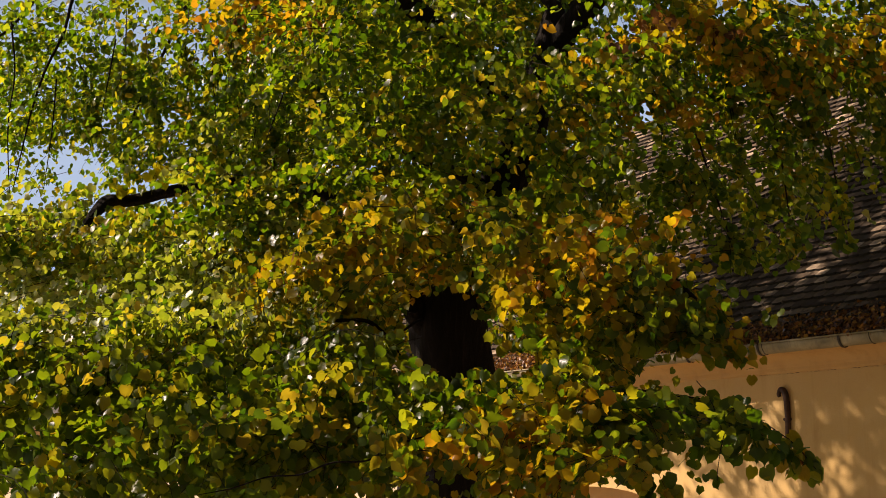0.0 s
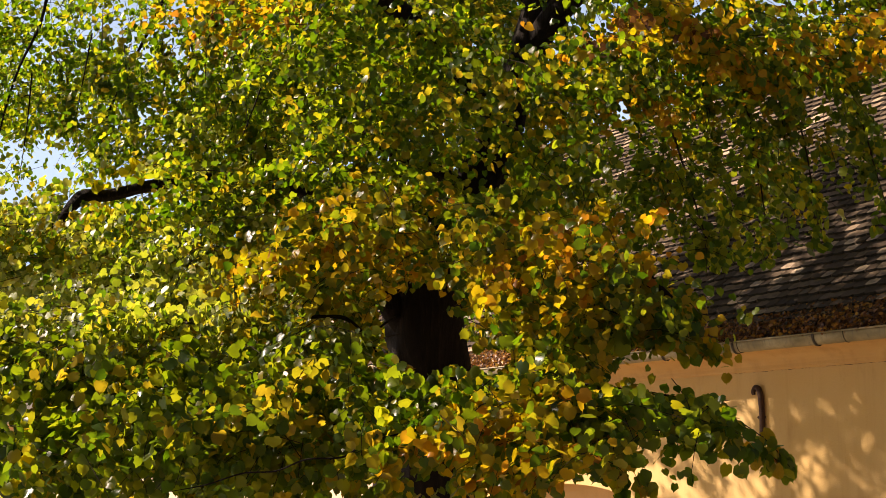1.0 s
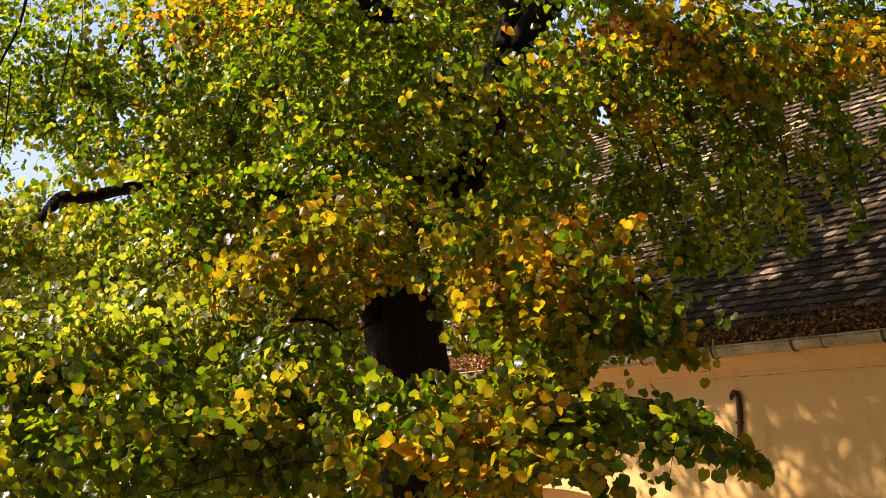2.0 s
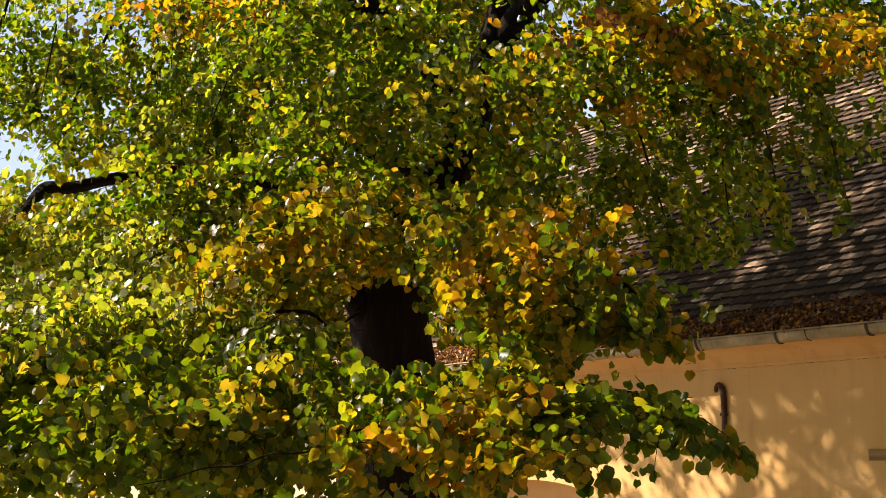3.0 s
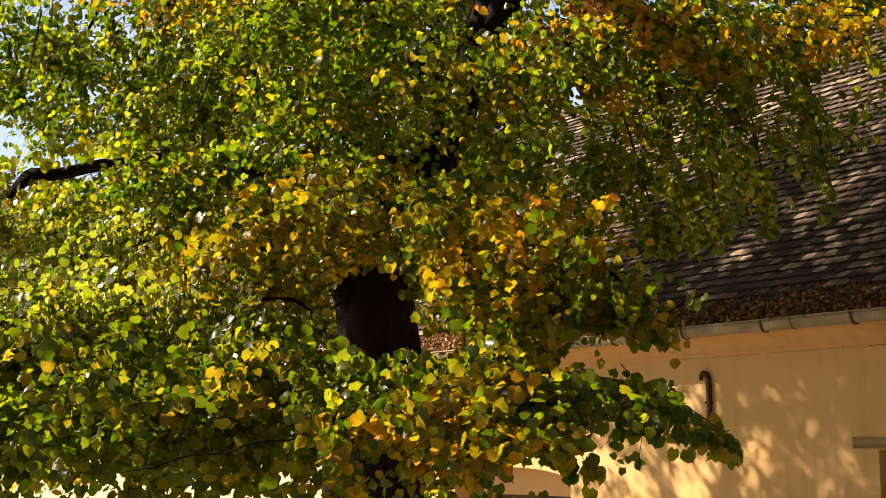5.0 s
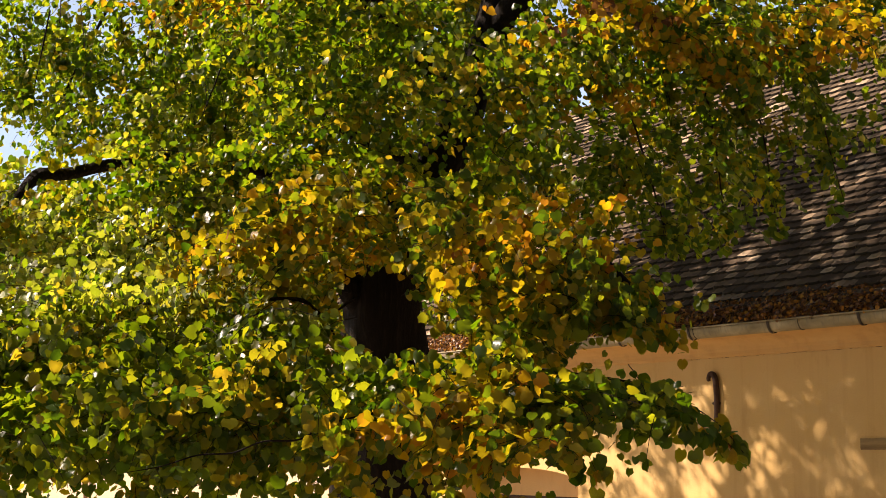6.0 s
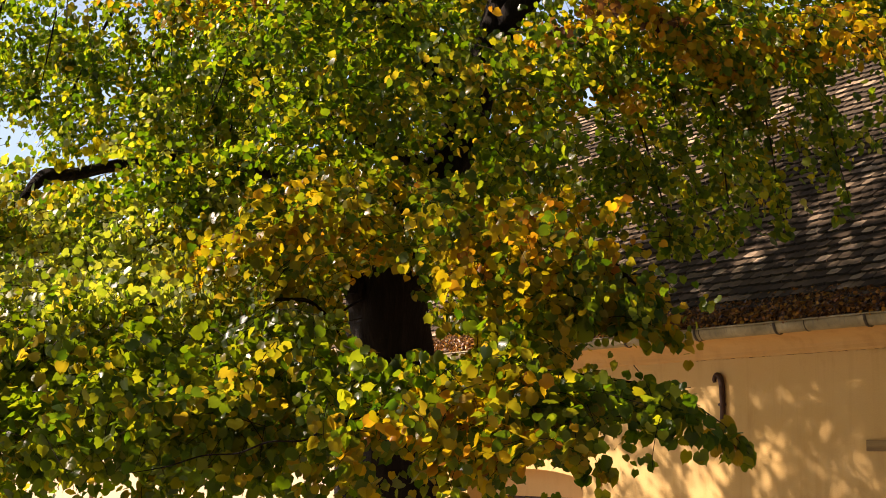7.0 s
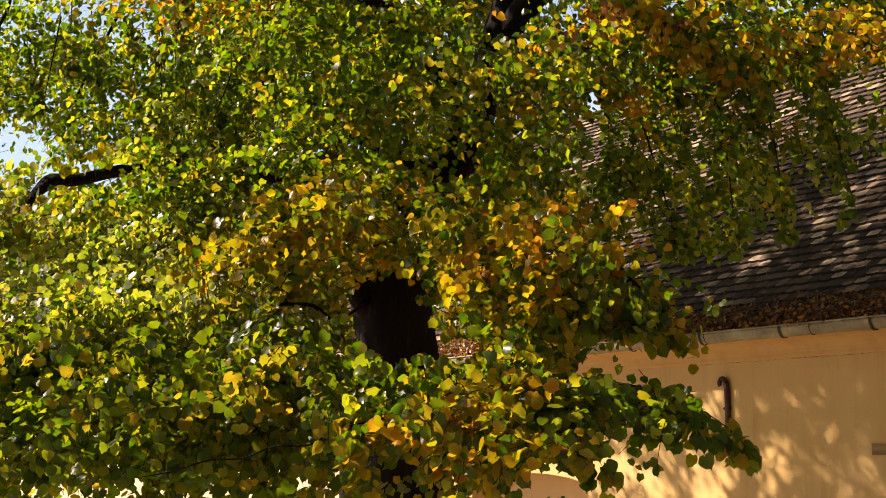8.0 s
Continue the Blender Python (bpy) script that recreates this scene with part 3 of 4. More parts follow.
wood("limb", [(-0.762, 7.350, 2.787), (-0.695, 7.400, 2.720), (-0.648, 7.400, 2.643), (-0.616, 7.400, 2.575)], (0.008, 0.007, 0.006, 0.004), 6, 0.15, 6)
wood("limb", [(-0.761, 8.600, 2.855), (-0.714, 8.900, 2.952), (-0.622, 9.300, 3.062)], (0.006, 0.009, 0.012), 6, 0.15, 6)
wood("limb", [(-0.848, 8.800, 3.061), (-0.754, 9.000, 3.073), (-0.622, 9.300, 3.081)], (0.006, 0.011, 0.016), 6, 0.15, 6)
wood("limb", [(-0.709, 9.000, 4.129), (-0.606, 9.200, 4.128), (-0.438, 9.400, 4.068), (-0.260, 9.500, 4.040)], (0.02, 0.026, 0.03, 0.034), 6, 0.15, 6)

wood("limb", [(-3.085, 9.200, 5.637), (-3.167, 9.200, 5.383), (-3.206, 9.150, 5.113), (-3.308, 9.100, 4.828), (-3.387, 9.100, 4.562), (-3.447, 9.100, 4.277), (-3.506, 9.100, 3.954)], (0.018, 0.014, 0.012, 0.01, 0.008, 0.006, 0.003), 6, 0.2, 6)
wood("limb", [(-3.347, 9.300, 5.597), (-3.507, 9.250, 5.346), (-3.639, 9.200, 5.162), (-3.808, 9.200, 5.060)], (0.014, 0.012, 0.01, 0.007), 6, 0.2, 6)
wood("limb", [(-3.530, 9.000, 5.155), (-3.489, 9.000, 4.782), (-3.519, 9.000, 4.375), (-3.476, 9.000, 3.774)], (0.008, 0.006, 0.005, 0.003), 6, 0.2, 6)
wood("limb", [(-3.224, 9.100, 4.764), (-3.242, 9.100, 4.395), (-3.282, 9.100, 3.990)], (0.006, 0.005, 0.002), 6, 0.2, 6)
wood("limb", [(-2.746, 8.900, 4.977), (-2.795, 8.900, 4.654), (-2.834, 8.900, 4.395)], (0.007, 0.005, 0.002), 6, 0.2, 6)
wood("limb", [(-1.435, 8.400, 4.628), (-1.488, 8.400, 4.403), (-1.594, 8.400, 4.105)], (0.007, 0.006, 0.003), 6, 0.2, 6)

# limbs of the upper crown
limb_rng = random.Random(12)
for k in range(15):
    z = 5.5 + k * 0.32
    a = k * 2.4 + 0.6
    root = Vector((0.25, 9.75, z))
    reach = limb_rng.uniform(2.0, 3.0)
    end = Vector((0.45 + reach * math.cos(a), 9.8 + reach * math.sin(a), z + limb_rng.uniform(0.6, 1.6)))
    bend = root.lerp(end, 0.5) + Vector((0, 0, 0.35))
    wood("limb", [root, bend, end], (0.07, 0.045, 0.012), 7, 0.2, 5)
# unseen limb added to carry the shading leaf lobes
wood("limb", [(0.2, 9.7, 5.6), (-0.9, 7.9, 6.1), (-2.2, 6.2, 6.0), (-3.4, 6.1, 5.7), (-4.9, 6.3, 5.5)], (0.08, 0.06, 0.05, 0.035, 0.012), 8, 0.2, 6)

TWIGS = bmesh.new()
BUCKETS = {}
DETAIL = [FINE]
FORMS = {len(form[1]): form for form in (SPARE, COARSE, FINE)}
AXIS = np.array([BASE.x + 0.3, BASE.y])
# blade faces set so the camera sees sunlit blades from their glowing underside
SUNNY = np.array([-0.40, 0.75, 0.45])
# blade faces set flatter to the camera, nearly upright, grazed by the sun
GRAZED = np.array([-0.08, 0.92, 0.27])


def twig(line, r):
    tube(TWIGS, line, (r, r * 0.5), 3, 0.0, False)


SIGHT_GAPS = []
EYE_Z = 2.0


def gap(*shape):
    """Clear leaves along a sight line, to fit the camera's view: sideways and upward slope from the eye for each metre
    of depth, half width and half height, how clear the gap is, how deep it reaches.
    """
    SIGHT_GAPS.append(shape)


# sight lines to the trunk and the long limb
gap(-0.0551, 0.1015, 0.0267, 0.0258, 1.00, 9.4)
gap(-0.0366, 0.0927, 0.0250, 0.0175, 1.00, 9.4)
gap(-0.0661, 0.1142, 0.0192, 0.0192, 0.97, 9.4)
gap(-0.0460, 0.1205, 0.0208, 0.0142, 0.92, 9.4)
gap(-0.0314, 0.1425, 0.0050, 0.0125, 0.85, 9.4)
gap(-0.0485, 0.0002, 0.0245, 0.0120, 0.86, 9.4)
gap(-0.0434, -0.0217, 0.0150, 0.0150, 0.84, 9.4)
gap(-0.0147, 0.2343, 0.0258, 0.0233, 0.80, 9.4)
gap(-0.0275, 0.2431, 0.0067, 0.0183, 0.85, 9.4)
gap(0.0002, 0.2182, 0.0158, 0.0075, 0.85, 9.4)
gap(-0.0104, 0.2650, 0.0108, 0.0063, 0.85, 9.4)
gap(0.0217, 0.2628, 0.0058, 0.0150, 0.85, 9.4)
gap(0.0298, 0.3340, 0.0183, 0.0200, 0.90, 9.4)
gap(-0.2927, 0.2072, 0.0375, 0.0071, 0.96, 9.2)
gap(-0.3202, 0.1951, 0.0092, 0.0075, 0.80, 9.0)
gap(-0.2618, 0.2141, 0.0125, 0.0054, 0.90, 9.3)
gap(-0.1452, 0.2070, 0.0150, 0.0063, 0.90, 9.5)
gap(-0.1256, 0.1100, 0.0250, 0.0033, 0.60, 7.3)
# sight lines to the house and the sky
gap(0.2752, 0.0224, 0.0625, 0.0688, 1.00, 12.3)
gap(0.1709, -0.0276, 0.0667, 0.0217, 0.95, 12.3)
gap(0.1270, 0.0681, 0.0521, 0.0108, 0.93, 12.3)
gap(0.1168, 0.0835, 0.0458, 0.0054, 0.75, 12.3)
gap(0.0833, 0.0652, 0.0208, 0.0050, 0.70, 12.3)
gap(0.1632, 0.1036, 0.0208, 0.0167, 0.60, 12.3)
gap(0.0616, -0.0200, 0.0333, 0.0133, 0.92, 12.3)
gap(0.0515, -0.0058, 0.0208, 0.0108, 0.60, 12.3)
gap(0.0989, 0.0044, 0.0167, 0.0125, 0.60, 12.3)
gap(-0.3012, -0.0250, 0.0250, 0.0083, 0.85, 12.3)
gap(-0.1456, -0.0298, 0.0292, 0.0058, 0.70, 12.3)
gap(0.2422, 0.1309, 0.0979, 0.0258, 0.97, 12.3)
gap(0.3172, 0.1670, 0.0333, 0.0625, 0.95, 12.3)
gap(0.2450, 0.2634, 0.0117, 0.0183, 0.90, 12.3)
gap(0.3035, 0.2734, 0.0183, 0.0158, 0.90, 12.3)
gap(0.0997, 0.2671, 0.0067, 0.0108, 0.90, 12.3)
gap(0.1026, 0.2364, 0.0067, 0.0200, 0.90, 12.3)
gap(0.0853, 0.2146, 0.0108, 0.0058, 0.70, 12.3)
gap(0.1743, 0.2891, 0.0092, 0.0058, 0.60, 12.3)
gap(-0.3311, 0.2334, 0.0225, 0.0142, 0.94, 12.3)
gap(-0.1371, 0.2270, 0.0067, 0.0075, 0.70, 12.3)
gap(-0.1776, 0.2586, 0.0050, 0.0075, 0.60, 12.3)
gap(-0.0007, 0.0819, 0.0217, 0.0092, 1.00, 12.3)


def outside_gaps(pos, rng):
    """Which leaves stand outside the gaps cut along the camera's sight lines."""
    keep = np.ones(len(pos), bool)
    ax, az = pos[:, 0] / pos[:, 1], (pos[:, 2] - EYE_Z) / pos[:, 1]
    for cx, cz, rx, rz, share, far in SIGHT_GAPS:
        wob = 1 + 0.30 * np.sin(pos[:, 2] * 11.1 + pos[:, 0] * 4.3) + 0.2 * np.sin(pos[:, 0] * 17.0 + 1.0) + rng.normal(0, 0.08, len(pos))
        inside = ((ax - cx) / rx) ** 2 + ((az - cz) / rz) ** 2 < wob
        keep &= ~(inside & (pos[:, 1] < far) & (rng.random(len(pos)) < share))
    return keep


def spray(rng, start, heading, length, leaves, kinds, size, face, droop=0.9, keep=None, flip=0.55):
    """One leafy twig: it leaves its start in a heading, arches over and hangs; leaves stand along both sides."""
    n = 7
    d = unit(np.array(heading, float))
    p = np.array(start, float)
    pts = [p.copy()]
    for k in range(n):
        d = unit(d + np.array([0, 0, -droop / n]) + rng.normal(0, 0.09, 3))
        p = p + d * length / n
        pts.append(p.copy())
    pts = np.array(pts)
    t = np.sort(rng.uniform(0.05, 1.0, leaves)) * n
    i = np.minimum(t.astype(int), n - 1)
    base = pts[i] + (pts[i + 1] - pts[i]) * (t - i)[:, None]
    run = unit(pts[i + 1] - pts[i])
    flank = unit(np.cross(run, face)) * np.where(np.arange(leaves) % 2, 1.0, -1.0)[:, None]
    off = unit(flank + rng.normal(0, 0.35, (leaves, 3)) + np.array([0, 0, -0.3]))
    pos = base + off * rng.uniform(0.02, 0.055, (leaves, 1))
    turned = np.where(rng.random((leaves, 1)) < flip, np.array([[0.8, -0.8, 1.0]]), 1.0)
    normal = unit(np.array(face) * turned + rng.normal(0, 0.50, (leaves, 3)))
    tip = unit(off * 0.6 + run * 0.45 + np.array([0, 0, -0.8]) + rng.normal(0, 0.25, (leaves, 3)))
    s = size * rng.uniform(0.55, 1.15, leaves)
    keep_leaf = outside_gaps(pos, rng)
    if keep_leaf.mean() > 0.75 and rng.random() < 0.6:
        twig([Vector(q) for q in pts[::2]] + [Vector(pts[-1])], 0.0026)
    pos, normal, tip, s = pos[keep_leaf], normal[keep_leaf], tip[keep_leaf], s[keep_leaf]
    pick = rng.choice(len(kinds), p=[w for _, w in kinds])
    target = kinds[pick][0] if keep is None else keep
    BUCKETS.setdefault(target if target == "single" else (target, len(DETAIL[0][1])), []).append((pos, normal, tip, s))


def zone(seed, lo, hi, count, kinds, size=0.07, leaves=20, length=0.55, droop=0.9, up=0.45, toward=0.0, sunward=0.0, flip=0.55, flat=0.07, fine=True, glow=0.7, lit=None):
    """Leafy clumps spread through a part of the crown; each clump is a shelf of sprays that head outwards and droop."""
    rng = np.random.default_rng(seed)
    lo, hi = np.array(lo), np.array(hi)
    left = count
    DETAIL[0] = FINE if fine else COARSE
    while left > 0:
        m = min(left, int(rng.integers(5, 10)))
        left -= m
        c = rng.uniform(lo, hi)
        out = np.array([c[0] - AXIS[0], c[1] - AXIS[1], 0.0])
        out = unit(out + rng.normal(0, 0.35, 3) * max(0.5, np.linalg.norm(out)) * np.array([1, 1, 0]))
        face = out * 0.7 + np.array([0, -toward, up]) - sunward * np.array(tuple(SUN_TRAVEL)) + rng.normal(0, 0.25, 3)
        head = out + np.array([0, 0, rng.uniform(-0.25, 0.35)])
        tilt = flip
        if rng.random() < glow:
            face, tilt = (SUNNY if lit is None else lit) + rng.normal(0, 0.28, 3), 0.0
        hue = [(kinds[rng.choice(len(kinds), p=[w for _, w in kinds])][0], 1.0)]
        for _ in range(m):
            p = c + rng.normal(0, 1, 3) * np.array([0.20, 0.20, flat])
            h = unit(head + rng.normal(0, 0.4, 3) * np.array([1, 1, 0.4]))
            f = unit(face + rng.normal(0, 0.15, 3))
            k = hue if rng.random() < 0.75 else kinds
            spray(rng, p - h * length * 0.5, h, length * rng.uniform(0.7, 1.25), leaves, k, size, f, droop, None, tilt)


def bough(seed, points, count, kinds, size=0.07, leaves=16, length=0.38, spread=0.12, droop=1.2, r=0.008, keep=None, up=0.3):
    """A long branch whose sprays hang along it."""
    rng = np.random.default_rng(seed)
    line = catmull(points, 8)
    tube(TWIGS, line, (r, r * 0.3), 5, 0.0, False)
    arr = np.array([tuple(v) for v in line])
    for k in range(count):
        f = rng.uniform(0.08, 1.0) ** 1.15 * (len(arr) - 1)
        i = min(int(f), len(arr) - 2)
        p = arr[i] + (arr[i + 1] - arr[i]) * (f - i)
        d = unit(arr[i + 1] - arr[i])
        side = unit(rng.normal(0, 1, 3)) * spread
        out = unit(np.array([p[0] - AXIS[0], p[1] - AXIS[1], 0.0]))
        head = unit(d * 0.8 + side * 4 + np.array([0, 0, -0.15]))
        face = unit(out * 0.5 + np.array([0, -0.5, up]) + rng.normal(0, 0.25, 3))
        spray(rng, p, head, length * rng.uniform(0.6, 1.2), leaves, kinds, size, face, droop, keep)


G0 = [(GREEN, 0.97), (TURNING, 0.03)]
G1 = [(GREEN, 0.80), (TURNING, 0.20)]
G2 = [(GREEN, 0.45), (TURNING, 0.55)]
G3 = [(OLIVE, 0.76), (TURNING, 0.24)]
T1 = [(TURNING, 0.93), (GOLDEN, 0.07)]
Y2 = [(TURNING, 0.72), (GOLDEN, 0.28)]
Y1 = [(GOLDEN, 0.5), (TURNING, 0.5)]
O1 = [(GOLDEN, 0.7), (GREEN, 0.3)]
A1 = [(YELLOW, 1.0)]
R1 = [(GOLDEN, 0.6), (DRY, 0.4)]
# mixes below carry leaves with sunlight painted into their colour
H1 = [(GREEN, 0.82), (SUNLIT_LEAF, 0.10), (TURNING, 0.08)]
L1 = [(SUNLIT_LEAF, 0.75), (GREEN, 0.15), (TURNING, 0.10)]
L2 = [(SUNLIT_LEAF, 0.45), (GREEN, 0.40), (TURNING, 0.15)]

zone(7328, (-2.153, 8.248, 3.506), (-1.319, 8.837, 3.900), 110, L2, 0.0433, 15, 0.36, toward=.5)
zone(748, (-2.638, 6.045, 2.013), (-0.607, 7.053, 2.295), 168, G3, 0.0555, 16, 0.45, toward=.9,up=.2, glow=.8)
zone(9681, (-2.699, 6.315, 2.274), (-0.621, 7.016, 2.507), 112, G3, 0.0555, 16, 0.45, toward=.9,up=.2, glow=.85, lit=GRAZED)
zone(6133, (-0.661, 6.052, 1.920), (-0.390, 7.061, 2.295), 53, T1, 0.0555, 16, 0.378, toward=.9,up=.25, glow=.75)
zone(7653, (-0.251, 6.045, 2.000), (0.176, 6.851, 2.316), 87, Y1, 0.0555, 16, 0.36, toward=.9,up=.25, glow=.75)
zone(6793, (-0.384, 6.033, 2.158), (-0.224, 6.838, 2.316), 20, T1, 0.0555, 16, 0.324, toward=.9,up=.25, glow=.6)
zone(6738, (-0.396, 6.220, 2.299), (0.044, 7.023, 2.394), 40, G1, 0.0555, 16, 0.324, toward=.9,up=.25, glow=.85, lit=GRAZED)
zone(8973, (0.176, 6.032, 2.145), (0.576, 6.836, 2.356), 121, G1, 0.0555, 16, 0.36, toward=.9,up=.25, glow=.85, lit=GRAZED)
zone(7543, (-0.616, 6.275, 1.891), (-0.451, 7.084, 2.027), 13, T1, 0.0555, 16, 0.234, toward=.9,up=.25, glow=.8)
zone(9503, (-0.093, 6.275, 1.891), (0.126, 7.084, 2.027), 14, T1, 0.0555, 16, 0.234, toward=.9,up=.25, glow=.8)
zone(338, (-2.658, 6.268, 1.892), (-1.812, 6.976, 2.121), 32, G3, 0.0555, 16, 0.36, toward=.9,up=.2, glow=.6)
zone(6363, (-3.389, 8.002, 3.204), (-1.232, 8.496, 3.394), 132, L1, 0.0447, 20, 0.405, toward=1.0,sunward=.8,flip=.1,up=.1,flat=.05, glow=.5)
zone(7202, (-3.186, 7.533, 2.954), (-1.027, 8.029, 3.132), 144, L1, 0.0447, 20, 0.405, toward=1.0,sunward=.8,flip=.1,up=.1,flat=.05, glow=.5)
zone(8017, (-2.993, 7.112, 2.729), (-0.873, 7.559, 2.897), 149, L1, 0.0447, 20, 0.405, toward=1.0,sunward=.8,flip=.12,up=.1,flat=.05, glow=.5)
zone(8871, (-2.841, 6.787, 2.534), (-0.712, 7.186, 2.692), 162, G3, 0.0528, 16, 0.378, toward=.6,sunward=.5,flip=.3,up=.6,flat=.05, lit=GRAZED, glow=.5)
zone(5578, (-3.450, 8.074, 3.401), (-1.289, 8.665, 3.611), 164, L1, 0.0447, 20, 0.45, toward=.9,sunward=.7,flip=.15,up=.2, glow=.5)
zone(1134, (-1.264, 7.156, 2.521), (-0.672, 8.547, 3.302), 142, Y2, 0.049, 17, 0.405, toward=.5, glow=.6, lit=GRAZED)
zone(744, (-1.244, 7.298, 3.183), (-0.219, 8.875, 3.554), 142, Y2, 0.049, 17, 0.405, toward=.5, glow=.6, lit=GRAZED)
zone(4413, (-0.043, 6.529, 2.854), (0.666, 8.112, 3.311), 152, Y2, 0.049, 17, 0.378, toward=.7, glow=.75, lit=GRAZED)
zone(6333, (-0.043, 6.578, 2.572), (0.535, 7.973, 2.842), 104, T1, 0.049, 17, 0.36, toward=.7, glow=.75, lit=GRAZED)
zone(6933, (0.491, 6.553, 2.702), (0.817, 7.546, 3.024), 81, G2, 0.049, 17, 0.36, toward=.7, glow=.75, lit=GRAZED)
zone(3183, (-0.270, 6.706, 3.142), (0.244, 8.481, 3.428), 78, T1, 0.049, 17, 0.378, toward=.6, glow=.75, lit=GRAZED)
zone(6517, (-1.289, 7.392, 3.646), (-0.156, 9.142, 4.732), 244, G1, 0.0456, 18, 0.45, toward=.4, glow=.6, lit=GRAZED)
zone(484, (-0.150, 7.220, 3.487), (0.738, 8.781, 4.399), 150, G1, 0.0456, 18, 0.405, toward=.5, glow=.5, lit=GRAZED)
zone(6788, (-0.821, 7.714, 4.466), (0.132, 9.257, 5.046), 130, G1, 0.0456, 18, 0.45, glow=.6, lit=GRAZED)
zone(954, (0.367, 6.965, 4.130), (0.684, 7.739, 4.318), 26, O1, 0.0456, 18, 0.36, toward=.3, glow=.75, lit=GRAZED)
zone(1814, (0.652, 6.963, 4.161), (0.937, 7.736, 4.318), 29, O1, 0.0456, 18, 0.36, toward=.3, glow=.75, lit=GRAZED)
zone(3608, (-1.848, 8.069, 4.981), (-1.261, 8.837, 5.126), 12, O1, 0.0456, 18, 0.36)
zone(469, (-4.363, 9.190, 4.481), (-1.451, 11.608, 5.810), 787, G0, 0.043, 17, 0.495, up=.8, fine=False, glow=.45)
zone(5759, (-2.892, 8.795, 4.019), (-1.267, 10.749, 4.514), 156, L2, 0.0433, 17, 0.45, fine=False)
zone(750, (-3.896, 8.971, 4.571), (-2.776, 9.549, 5.402), 46, G0, 0.043, 17, 0.45, up=.6, fine=False)
zone(1744, (0.686, 7.312, 4.527), (2.856, 8.852, 4.977), 247, G1, 0.0456, 15, 0.45, toward=.4, glow=.36, lit=GRAZED)
zone(3699, (1.220, 7.148, 4.340), (2.320, 8.307, 4.600), 104, O1, 0.0456, 15, 0.378, toward=.4, glow=.6, lit=GRAZED)
zone(4204, (1.061, 7.606, 3.737), (1.921, 9.166, 4.410), 97, H1, 0.0456, 15, 0.378, toward=.4,droop=1.6, glow=.5)
zone(5764, (0.875, 7.467, 3.385), (1.490, 8.646, 3.757), 54, H1, 0.0456, 15, 0.324, toward=.4,droop=1.8, glow=.5)
zone(6474, (1.898, 7.574, 4.137), (2.890, 8.934, 4.417), 49, H1, 0.0456, 15, 0.36, toward=.4,droop=1.8, glow=.5)
zone(2264, (0.517, 7.608, 3.646), (0.978, 8.973, 4.417), 63, H1, 0.0456, 15, 0.36, toward=.5,droop=1.4, glow=.5)
zone(1473, (-1.732, 6.800, 2.389), (-1.032, 7.200, 2.649), 54, G2, 0.0528, 16, 0.405, toward=.7, glow=.6, lit=GRAZED)
zone(4514, (2.036, 7.305, 4.568), (2.788, 8.459, 4.906), 52, G0, 0.0456, 15, 0.405, toward=.4, glow=.2, lit=GRAZED)
zone(1795, (1.061, 7.704, 4.552), (1.777, 8.860, 4.977), 59, G2, 0.0456, 15, 0.405, toward=.4, glow=.36, lit=GRAZED)
zone(6923, (-2.164, 8.128, 3.737), (-1.376, 8.715, 3.931), 29, L2, 0.0433, 15, 0.36, toward=.5)
zone(511, (0.498, 9.244, 4.992), (2.215, 10.592, 5.650), 77, G0, 0.0456, 15, 0.45, fine=False)
zone(7300, (-4.566, 9.914, 3.113), (-0.769, 12.393, 3.854), 195, G2, 0.0458, 15, 0.495, fine=False)
zone(2747, (-0.385, 9.868, 3.088), (0.990, 11.841, 4.493), 150, G2, 0.0458, 15, 0.45, fine=False)
zone(6130, (-2.289, 9.905, 4.339), (0.549, 12.138, 5.742), 136, G2, 0.0445, 15, 0.495, fine=False)
zone(301, (-2.818, 8.900, 3.935), (-2.572, 9.100, 4.033), 6, A1, 0.075, 8, 0.25, toward=.8, glow=1.0)
zone(302, (-2.497, 8.800, 3.797), (-2.351, 9.000, 3.952), 4, A1, 0.075, 5, 0.2, toward=.8, glow=1.0)
zone(303, (-1.826, 8.000, 5.001), (-1.290, 8.500, 5.101), 9, R1, 0.044, 13, 0.3, toward=.6)
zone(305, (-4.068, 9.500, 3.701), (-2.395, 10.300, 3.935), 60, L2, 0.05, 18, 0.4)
zone(306, (-1.753, 6.200, 1.934), (-0.486, 6.900, 2.108), 34, G3, 0.056, 13, 0.3, toward=.9, up=.2, glow=.8)
zone(307, (-2.570, 6.200, 2.027), (-1.818, 6.900, 2.189), 16, G3, 0.056, 12, 0.3, toward=.9, up=.2, glow=.75)
zone(308, (-0.648, 6.200, 2.424), (0.163, 6.800, 2.489), 26, G1, 0.056, 11, 0.26, toward=.9, up=.2, droop=.5, glow=.8, lit=GRAZED)
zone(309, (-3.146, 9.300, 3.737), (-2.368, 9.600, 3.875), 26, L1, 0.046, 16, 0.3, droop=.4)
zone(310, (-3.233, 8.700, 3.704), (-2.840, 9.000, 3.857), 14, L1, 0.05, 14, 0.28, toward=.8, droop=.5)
zone(304, (0.295, 7.200, 4.365), (1.014, 7.900, 4.549), 32, R1, 0.0473, 15, 0.3, toward=.6, lit=GRAZED, glow=.5)
bough(200, [(0.420, 6.913, 2.427), (0.748, 6.770, 2.367), (1.014, 6.679, 2.301), (1.199, 6.644, 2.196), (1.314, 6.662, 2.076), (1.397, 6.673, 2.000)], 19, G0, 0.0651, 7, 0.13, droop=.8,spread=.08,keep="single", r=0.0034)
